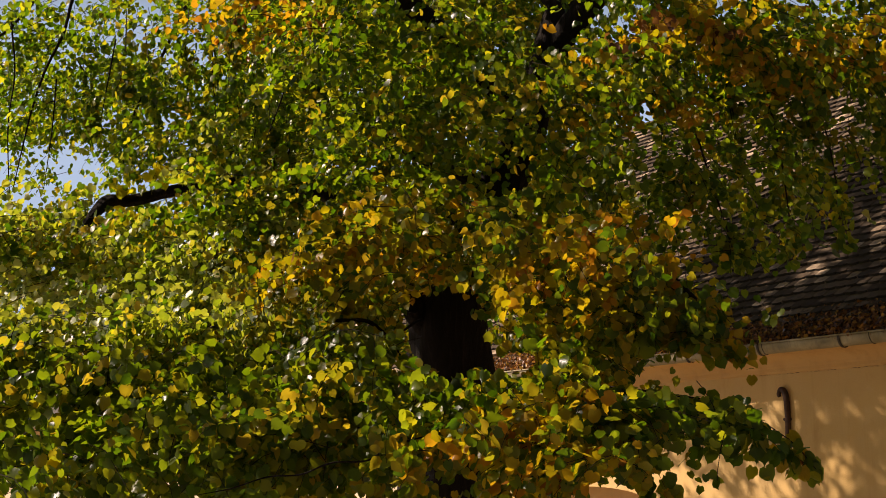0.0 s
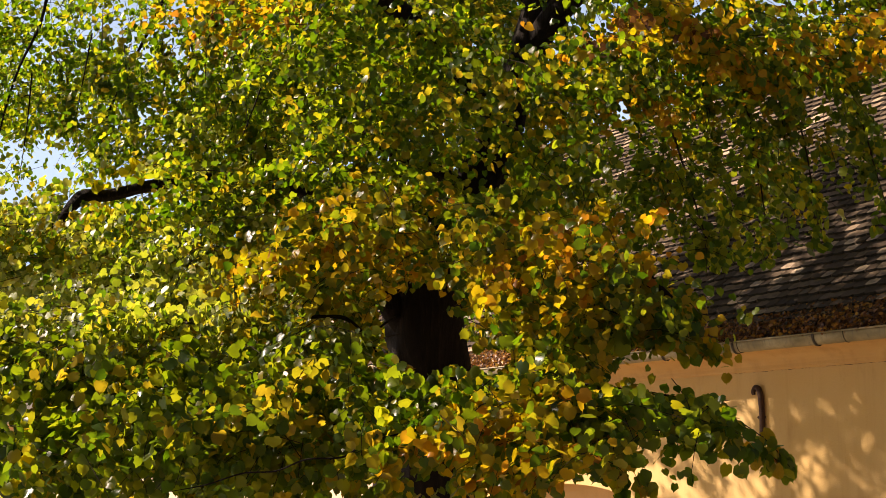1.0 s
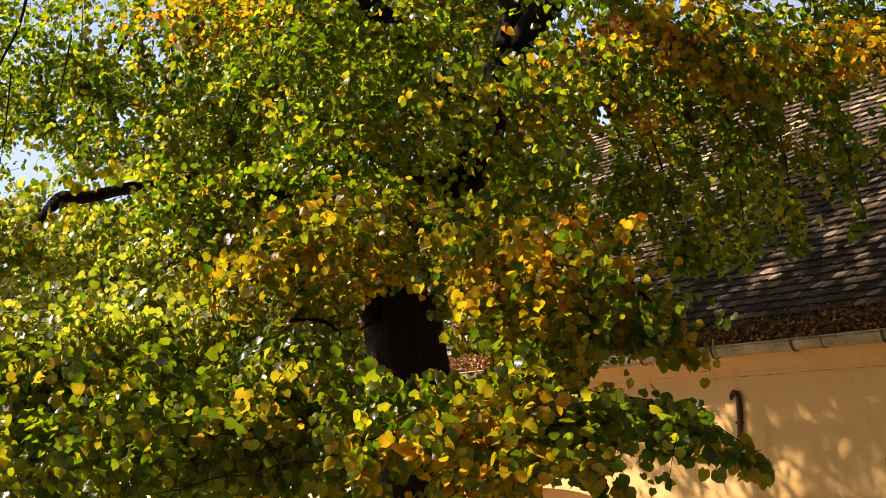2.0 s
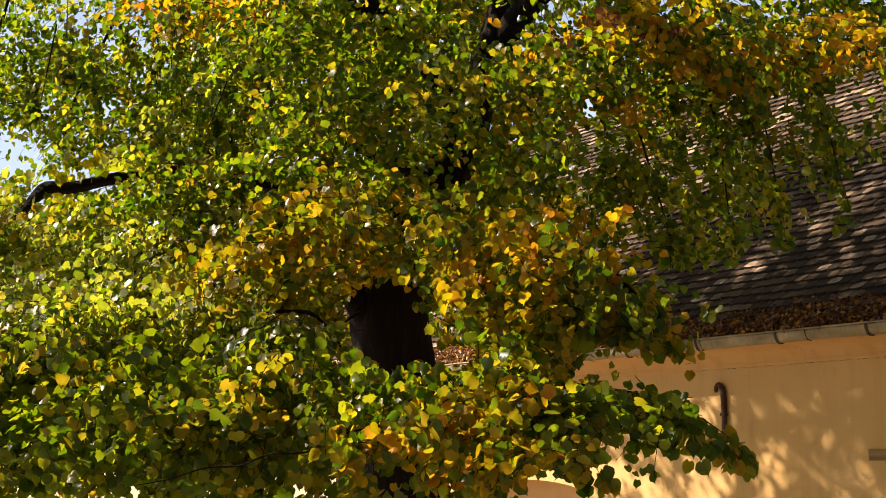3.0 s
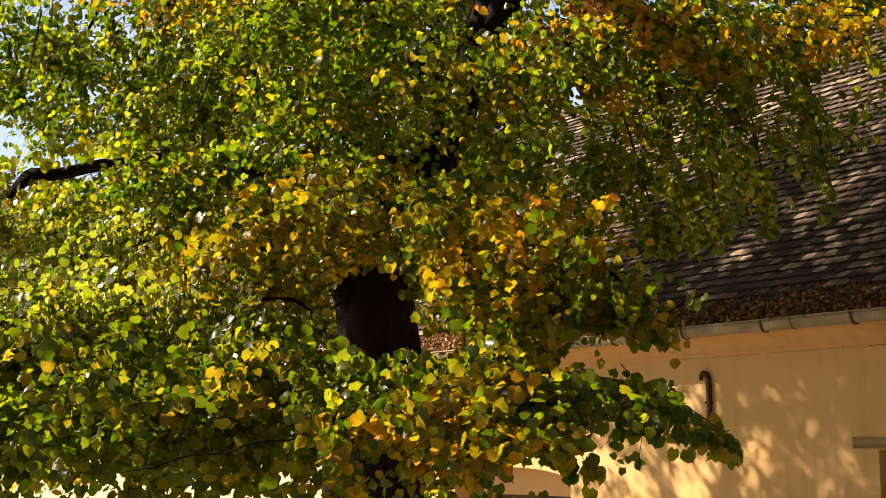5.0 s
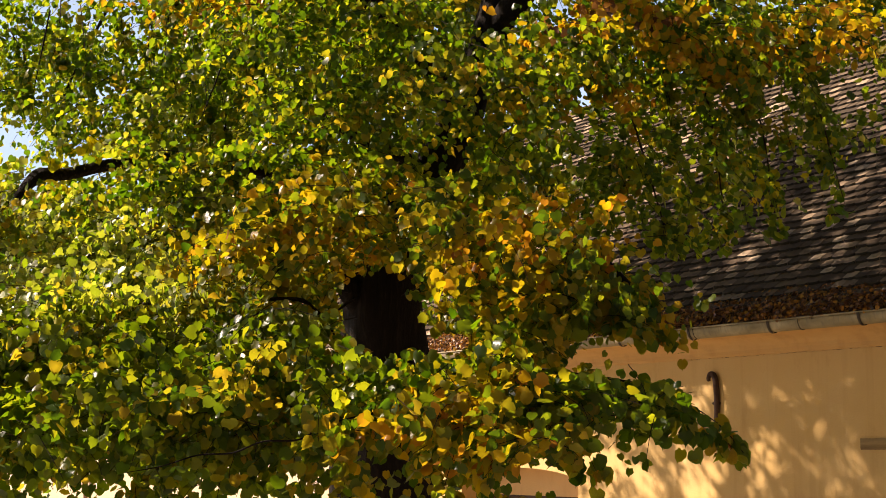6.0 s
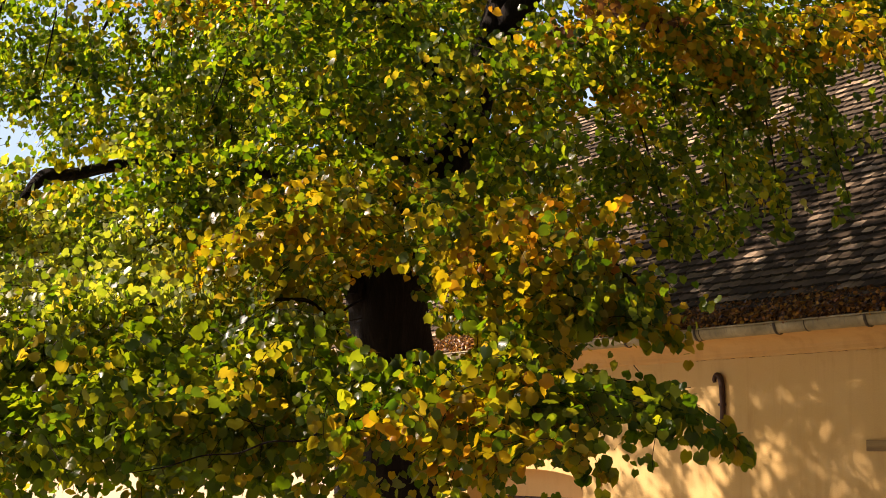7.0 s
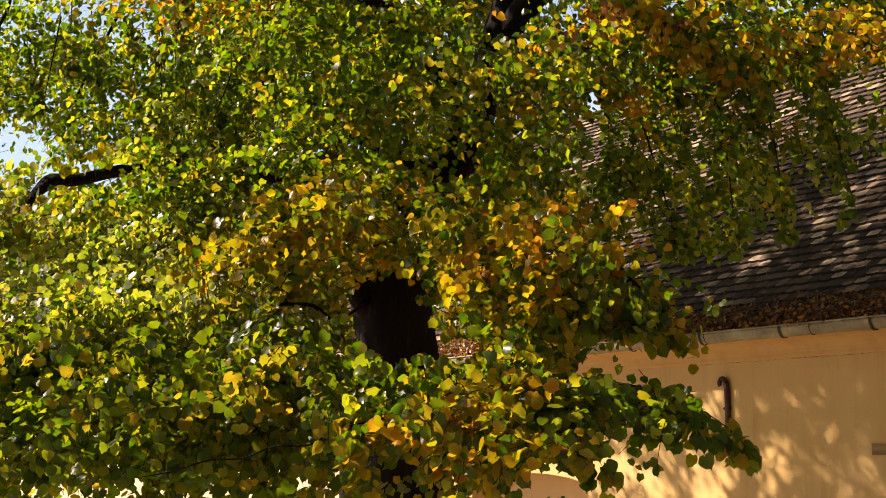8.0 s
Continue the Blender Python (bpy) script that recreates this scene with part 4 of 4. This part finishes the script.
bough(201, [(0.319, 6.614, 2.394), (0.612, 6.524, 2.321), (0.849, 6.482, 2.266), (1.056, 6.444, 2.185)], 24, G0, 0.066, 11, 0.19, droop=1.0, r=0.0034)
bough(202, [(0.443, 6.432, 2.264), (0.567, 6.351, 2.130), (0.619, 6.366, 2.026), (0.667, 6.382, 1.922)], 7, G1, 0.0686, 8, 0.13, droop=1.4,keep="single", r=0.0034)
bough(203, [(0.528, 7.111, 3.127), (0.747, 6.935, 2.952), (0.908, 6.856, 2.810), (1.030, 6.825, 2.677), (1.122, 6.794, 2.546)], 28, T1, 0.0616, 11, 0.16, droop=1.2, r=0.0034)
bough(204, [(0.280, 6.935, 2.952), (0.555, 6.758, 2.785), (0.771, 6.669, 2.704), (0.938, 6.680, 2.635)], 22, G2, 0.0634, 12, 0.16, droop=1.5, r=0.0034)
bough(205, [(2.086, 8.131, 4.423), (2.234, 8.080, 4.086), (2.307, 8.077, 3.768), (2.386, 8.118, 3.496)], 12, G1, 0.0563, 11, 0.26, droop=1.8)
bough(206, [(1.598, 8.351, 4.304), (1.650, 8.312, 3.891), (1.683, 8.315, 3.532), (1.704, 8.351, 3.288)], 9, G2, 0.0563, 9, 0.24, droop=1.8)
bough(207, [(1.106, 8.183, 4.077), (1.197, 8.137, 3.710), (1.285, 8.089, 3.352), (1.353, 8.119, 3.149)], 10, G1, 0.0563, 10, 0.26, droop=1.8)
bough(208, [(1.849, 8.335, 4.410), (1.934, 8.291, 4.032), (1.964, 8.240, 3.696), (1.981, 8.276, 3.454)], 11, G1, 0.0563, 10, 0.26, droop=1.8)
bough(209, [(-1.931, 6.459, 2.079), (-1.953, 6.374, 1.974), (-1.979, 6.388, 1.883)], 6, G1, 0.0616, 10, 0.22, droop=1.6, r=0.0034)
bough(210, [(-0.635, 6.834, 2.280), (-0.946, 6.649, 2.163), (-1.230, 6.564, 2.054), (-1.392, 6.574, 1.987)], 14, T1, 0.0634, 14, 0.3, droop=1.5, r=0.0034)
bough(401, [(-2.480, 8.690, 4.947), (-2.419, 8.590, 4.681), (-2.387, 8.590, 4.451), (-2.375, 8.640, 4.236)], 14, G1, 0.047, 9, 0.2, droop=1.8, spread=.10, r=0.0038)
bough(402, [(-2.259, 8.984, 5.209), (-2.251, 8.884, 4.905), (-2.228, 8.884, 4.640), (-2.243, 8.934, 4.391)], 14, G2, 0.047, 9, 0.2, droop=1.8, spread=.10, r=0.0038)
bough(403, [(-2.055, 8.876, 4.969), (-2.037, 8.776, 4.673), (-2.009, 8.776, 4.413), (-2.034, 8.826, 4.167)], 14, G2, 0.047, 9, 0.2, droop=1.8, spread=.10, r=0.0038)
bough(404, [(-1.846, 8.621, 5.078), (-1.850, 8.521, 4.799), (-1.864, 8.521, 4.557), (-1.796, 8.571, 4.331)], 14, G1, 0.047, 9, 0.2, droop=1.8, spread=.10, r=0.0038)
bough(405, [(-1.815, 9.107, 4.923), (-1.775, 9.007, 4.622), (-1.784, 9.007, 4.356), (-1.706, 9.057, 4.104)], 14, G1, 0.047, 9, 0.2, droop=1.8, spread=.10, r=0.0038)
bough(406, [(-1.656, 8.976, 4.720), (-1.663, 8.876, 4.426), (-1.620, 8.876, 4.166), (-1.634, 8.926, 3.918)], 14, G2, 0.047, 9, 0.2, droop=1.8, spread=.10, r=0.0038)
bough(407, [(-1.668, 9.141, 4.688), (-1.569, 9.041, 4.418), (-1.553, 9.041, 4.179), (-1.601, 9.091, 3.953)], 14, G1, 0.047, 9, 0.2, droop=1.8, spread=.10, r=0.0038)
bough(408, [(-1.499, 8.896, 4.934), (-1.390, 8.796, 4.626), (-1.366, 8.796, 4.352), (-1.346, 8.846, 4.094)], 14, G1, 0.047, 9, 0.2, droop=1.8, spread=.10, r=0.0038)
bough(409, [(-1.401, 8.906, 5.179), (-1.333, 8.806, 4.878), (-1.304, 8.806, 4.615), (-1.291, 8.856, 4.368)], 14, G1, 0.047, 9, 0.2, droop=1.8, spread=.10, r=0.0038)
bough(410, [(-1.065, 9.046, 4.902), (-1.054, 8.946, 4.630), (-1.027, 8.946, 4.392), (-1.038, 8.996, 4.168)], 14, G1, 0.047, 9, 0.2, droop=1.8, spread=.10, r=0.0038)
bough(411, [(-0.998, 9.059, 4.542), (-0.916, 8.959, 4.316), (-0.903, 8.959, 4.120), (-0.926, 9.009, 3.935)], 14, G2, 0.047, 9, 0.2, droop=1.8, spread=.10, r=0.0038)
bough(412, [(-2.607, 8.669, 5.097), (-2.575, 8.569, 4.841), (-2.579, 8.569, 4.624), (-2.586, 8.619, 4.421)], 14, G2, 0.047, 9, 0.2, droop=1.8, spread=.10, r=0.0038)
bough(413, [(-3.162, 9.292, 4.984), (-2.992, 9.192, 4.719), (-2.999, 9.192, 4.488), (-3.009, 9.242, 4.270)], 14, G1, 0.047, 9, 0.2, droop=1.8, spread=.10, r=0.0038)
bough(414, [(1.309, 8.256, 4.645), (1.312, 8.156, 4.322), (1.340, 8.156, 4.034), (1.366, 8.206, 3.760)], 14, G2, 0.047, 9, 0.2, droop=1.8, spread=.10, r=0.0038)
bough(415, [(1.558, 8.431, 4.587), (1.612, 8.331, 4.249), (1.623, 8.331, 3.944), (1.604, 8.381, 3.653)], 14, G1, 0.047, 9, 0.2, droop=1.8, spread=.10, r=0.0038)
bough(416, [(1.002, 8.186, 4.549), (1.083, 8.086, 4.219), (1.046, 8.086, 3.923), (1.072, 8.136, 3.640)], 14, G2, 0.047, 9, 0.2, droop=1.8, spread=.10, r=0.0038)
bough(417, [(1.698, 8.175, 4.618), (1.748, 8.075, 4.346), (1.769, 8.075, 4.108), (1.742, 8.125, 3.884)], 14, G2, 0.047, 9, 0.2, droop=1.8, spread=.10, r=0.0038)
bough(418, [(0.981, 8.575, 4.404), (0.937, 8.475, 4.102), (0.943, 8.475, 3.831), (0.963, 8.525, 3.571)], 14, G1, 0.047, 9, 0.2, droop=1.8, spread=.10, r=0.0038)
bough(419, [(2.341, 8.372, 4.680), (2.277, 8.272, 4.427), (2.270, 8.272, 4.207), (2.310, 8.322, 4.002)], 14, G1, 0.047, 9, 0.2, droop=1.8, spread=.10, r=0.0038)
bough(420, [(2.115, 8.562, 4.665), (2.113, 8.462, 4.420), (2.112, 8.462, 4.209), (2.134, 8.512, 4.010)], 14, G2, 0.047, 9, 0.2, droop=1.8, spread=.10, r=0.0038)

# upper and outer crown, above the view
def crown(seed, count, centre, radii, kinds, size=0.078, leaves=20, clear=True):
    rng = np.random.default_rng(seed)
    for _ in range(count):
        d = unit(rng.normal(0, 1, 3))
        p = np.array(centre) + d * rng.uniform(0.35, 1.0) ** 0.6 * np.array(radii)
        if clear and p[2] < 2.55 + 0.352 * p[1] and p[0] > -0.35 - 0.40 * p[1]:
            continue
        out = unit(np.array([d[0], d[1], 0.25]))
        face = unit(out * 0.6 + np.array([0, 0, 0.7]) + rng.normal(0, 0.25, 3))
        spray(rng, p, unit(out + rng.normal(0, 0.3, 3)), 0.7, leaves, kinds, size, face, 0.9)


def finish_foliage(owner, seed):
    """Turn the sprays gathered so far into meshes under their tree."""
    global TWIGS
    for k, (key, chunks) in enumerate(BUCKETS.items()):
        if key == "single":
            continue
        mat, grade = key
        pos, normal, tip, s = (np.concatenate([c[i] for c in chunks]) for i in range(4))
        me = leaf_mesh("foliage", pos, normal, tip, s, np.random.default_rng(seed + k), mat, FORMS[grade])
        ob = new("foliage", me)
        ob.parent = owner
        tagged(ob, mat.name.replace("leaf_", "") + " heart-shaped leaves", kind="stuff")
    tw = part("twig_mass", TWIGS, TWIG, owner, "thin dark twigs")
    tagged(tw, kind="stuff")
    TWIGS = bmesh.new()
    for key in [k for k in BUCKETS if k != "single"]:
        del BUCKETS[key]


DETAIL[0] = SPARE
crown(77, 1400, (AXIS[0] + 0.4, AXIS[1] + 1.0, 7.6), (3.4, 2.5, 3.4), G2)
# unseen lobes added to keep sun off the centre and front boughs
crown(92, 9, (-2.6, 6.9, 5.3), (0.9, 0.5, 0.7), G2)
crown(91, 26, (-2.7, 7.7, 5.8), (1.2, 0.6, 0.9), G2)
crown(79, 160, (-2.5, 5.8, 5.2), (2.5, 0.95, 2.3), G2)
finish_foliage(tree, 900)

# a second linden behind the first, nearer the house, added to cast dappled shade
NEXT = (-1.2, 15.8)
tree = tagged(new("linden_tree"), "second linden, mostly hidden, added to shade roof and wall", "tree")
AXIS = np.array(NEXT)
wood("trunk", [(NEXT[0], NEXT[1], -0.1), (NEXT[0], NEXT[1], 0.4), (NEXT[0] - 0.05, NEXT[1], 2.5), (NEXT[0] + 0.05, NEXT[1] + 0.1, 5.0), (NEXT[0], NEXT[1], 8.0), (NEXT[0], NEXT[1], 10.6)],
     (0.25, 0.19, 0.14, 0.095, 0.06, 0.02), 14, 0.25, 6, "dark furrowed bark")
for k in range(9):
    a = k * 2.4
    z = 4.6 + k * 0.6
    end = (NEXT[0] + 1.7 * math.cos(a), NEXT[1] + 2.1 * math.sin(a), z + 1.3)
    mid = (NEXT[0] + 0.8 * math.cos(a), NEXT[1] + 1.0 * math.sin(a), z + 0.8)
    wood("limb", [(NEXT[0], NEXT[1], z), mid, end], (0.07, 0.04, 0.012), 7, 0.2, 5)
# leaf masses set where their shade falls on roof and wall
crown(78, 1120, (NEXT[0] - 0.1, NEXT[1] + 0.1, 8.8), (2.0, 3.0, 2.0), G2, 0.085, 24, False)
crown(80, 480, (NEXT[0], NEXT[1] + 0.1, 6.0), (2.0, 3.3, 1.6), G2, 0.080, 22, False)
crown(81, 245, (NEXT[0] + 0.3, NEXT[1] - 1.6, 6.1), (1.7, 1.7, 2.3), G2, 0.080, 22, False)
crown(82, 120, (NEXT[0] - 0.1, NEXT[1] - 1.2, 4.7), (1.3, 1.1, 0.9), G2, 0.080, 22, False)
finish_foliage(tree, 950)
tree = bpy.data.objects["linden_tree"]

# leaves that stand out singly at the rim of the crown
if "single" in BUCKETS:
    rng = np.random.default_rng(5)
    shapes = []
    for mat in (GREEN, GREEN, GREEN, TURNING, GREEN, GOLDEN):
        z = np.zeros((1, 3))
        shapes.append(leaf_mesh("leaf", z, np.array([[0, 0, 1.0]]), np.array([[0, 1.0, 0]]), np.ones(1), rng, mat, FINE))
    pos, normal, tip, s = (np.concatenate([c[i] for c in BUCKETS["single"]]) for i in range(4))
    frames = leaf_frames(unit(normal), tip)
    for i in range(min(300, len(pos))):
        ob = new("leaf", shapes[int(rng.integers(len(shapes)))])
        m = Matrix.Identity(4)
        for a in range(3):
            for b in range(3):
                m[b][a] = frames[i, a, b] * s[i]
            m[a][3] = pos[i, a]
        ob.matrix_basis = m
        ob.parent = tree

# ---- dead leaves lying along the eave ----
def build_litter():
    rng = np.random.default_rng(21)
    n = 17000
    x = rng.uniform(-8.0, 4.5, n)
    edge = 0.60 + 0.12 * np.array([noise.noise(Vector((v * 0.8, 0, 5))) for v in x]) + 0.05 * np.array([noise.noise(Vector((v * 3.1, 0, 9))) for v in x])
    l = edge * rng.beta(1.1, 1.5, n) - 0.09
    lift = 0.012 + 0.095 * np.clip(1 - l / edge, 0, 1) * rng.uniform(0.4, 1, n)
    y = EAVE_Y + SLOPE.y * l + SLOPE_N.y * lift
    z = EAVE_Z + SLOPE.z * l + SLOPE_N.z * lift
    normal = np.array(tuple(SLOPE_N)) + rng.normal(0, 0.65, (n, 3))
    me = leaf_mesh("leaf_litter", np.stack([x, y, z], 1), normal, rng.normal(0, 1, (n, 3)), rng.uniform(0.018, 0.046, n), rng, DRY)
    ob = new("leaf_litter", me)
    ob.matrix_basis = HOUSE
    tagged(ob, "brown and rust dead leaves heaped along the eave", "fallen leaves", kind="stuff")
    bm = bmesh.new()
    xs = np.arange(-8.0, 4.6, 0.1)
    rows = []
    for v in xs:
        e = 0.60 + 0.12 * noise.noise(Vector((v * 0.8, 0, 5))) + 0.05 * noise.noise(Vector((v * 3.1, 0, 9)))
        row = []
        for k in range(7):
            f = k / 6
            l2, h = -0.085 + (e + 0.02) * f, 0.065 * (1 - f) + 0.012 * noise.noise(Vector((v * 6, f * 4, 0))) - 0.004 * f
            row.append(bm.verts.new((v, EAVE_Y + SLOPE.y * l2 + SLOPE_N.y * h, EAVE_Z + SLOPE.z * l2 + SLOPE_N.z * h)))
        rows.append(row)
    for a, b in zip(rows, rows[1:]):
        for k in range(6):
            bm.faces.new((a[k], b[k], b[k + 1], a[k + 1]))
    part("mould", bm, MULCH, ob, "dark rotted leaf mould")


build_litter()


# ---- roof tiles ----
def tile_mesh():
    """A beaver-tail tile: flat, thin, with a rounded foot; x across, y up the slope."""
    bm = bmesh.new()
    w, t = 0.147, 0.030
    top = [(-w / 2, 0.30), (-w / 2, 0.026)]
    top += [(-w / 2 + w * (1 - math.cos(math.pi * k / 6)) / 2, 0.026 - 0.026 * math.sin(math.pi * k / 6)) for k in range(1, 6)]
    top += [(w / 2, 0.026), (w / 2, 0.30)]
    a = [bm.verts.new((x, y, t)) for x, y in top]
    b = [bm.verts.new((x, y, 0)) for x, y in top]
    bm.faces.new(a)
    for i in range(len(a) - 1):
        bm.faces.new((a[i], b[i], b[i + 1], a[i + 1]))
    bmesh.ops.recalc_face_normals(bm, faces=bm.faces)
    # foot faces take the painted row shadow
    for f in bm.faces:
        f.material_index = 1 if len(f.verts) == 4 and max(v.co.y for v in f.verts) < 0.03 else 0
    me = bpy.data.meshes.new("roof_tile")
    bm.to_mesh(me)
    bm.free()
    me.materials.append(TILE)
    me.materials.append(FOOT_SHADE)
    return me


def lay_tiles():
    rng = random.Random(8)
    me = tile_mesh()
    base_v = np.array([tuple(v.co) for v in me.vertices])
    polys = [tuple(p.vertices) for p in me.polygons]
    slots = [p.material_index for p in me.polygons]
    step, wide = 0.146, 0.151
    rows = int(RIDGE_LEN / step) + 1
    up = np.array(tuple(SLOPE))
    nn = np.array(tuple(SLOPE_N))
    verts, faces = [], []
    singles = 0
    rise = math.atan(0.060 / 0.30)
    for r in range(rows):
        l = -0.06 + r * step
        x = -24.0 + (r % 2) * wide / 2
        while x < 9.0:
            gap = rng.uniform(-0.004, 0.004)
            dl = rng.gauss(0, 0.006)
            tilt = rise + rng.gauss(0, 0.018)
            twist = rng.gauss(0, 0.02)
            roll = rng.gauss(0, 0.03)
            sag = 0.02 * noise.noise(Vector((x * 0.35, l * 0.5, 2)))
            o = np.array([x + gap, EAVE_Y, EAVE_Z]) + up * (l + dl) + nn * (0.034 + sag)
            ay = up * math.cos(tilt) - nn * math.sin(tilt)
            ax = np.array([1.0, 0, 0]) + ay * twist + nn * roll
            az = np.cross(ax, ay)
            near = -1.9 < x < 2.2 and 5 <= r <= 16
            if near and singles < 300:
                ob = new("roof_tile", me)
                m = Matrix.Identity(4)
                for k in range(3):
                    m[k][0], m[k][1], m[k][2], m[k][3] = ax[k], ay[k], az[k], o[k]
                ob.matrix_basis = m
                ob.parent = ROOF
                singles += 1
            else:
                v = base_v[:, :1] * ax + base_v[:, 1:2] * ay + base_v[:, 2:] * az + o
                k = len(verts) * len(base_v)
                verts.append(v)
                faces.extend(tuple(i + k for i in p) for p in polys)
            x += wide
    rest = bpy.data.meshes.new("roof_tiles")
    rest.from_pydata(np.concatenate(verts).tolist(), [], faces)
    rest.materials.append(TILE)
    rest.materials.append(FOOT_SHADE)
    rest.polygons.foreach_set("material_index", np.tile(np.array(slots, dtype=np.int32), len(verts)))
    ob = new("roof_tiles", rest)
    ob.parent = ROOF
    tagged(ob, "overlapping rows of weathered clay tiles", kind="stuff")
    bm = bmesh.new()
    rz = EAVE_Z + (RIDGE_Y - EAVE_Y) * math.tan(PITCH)
    x = X0
    while x < X1:
        line = [Vector((x, RIDGE_Y, rz - 0.02)), Vector((x + 0.38, RIDGE_Y, rz - 0.005))]
        tube(bm, line, (0.10, 0.115), 10)
        x += 0.36
    rc = part("ridge_tiles", bm, TILE, ROOF, "half-round clay ridge tiles")
    tagged(rc, kind="stuff")


lay_tiles()
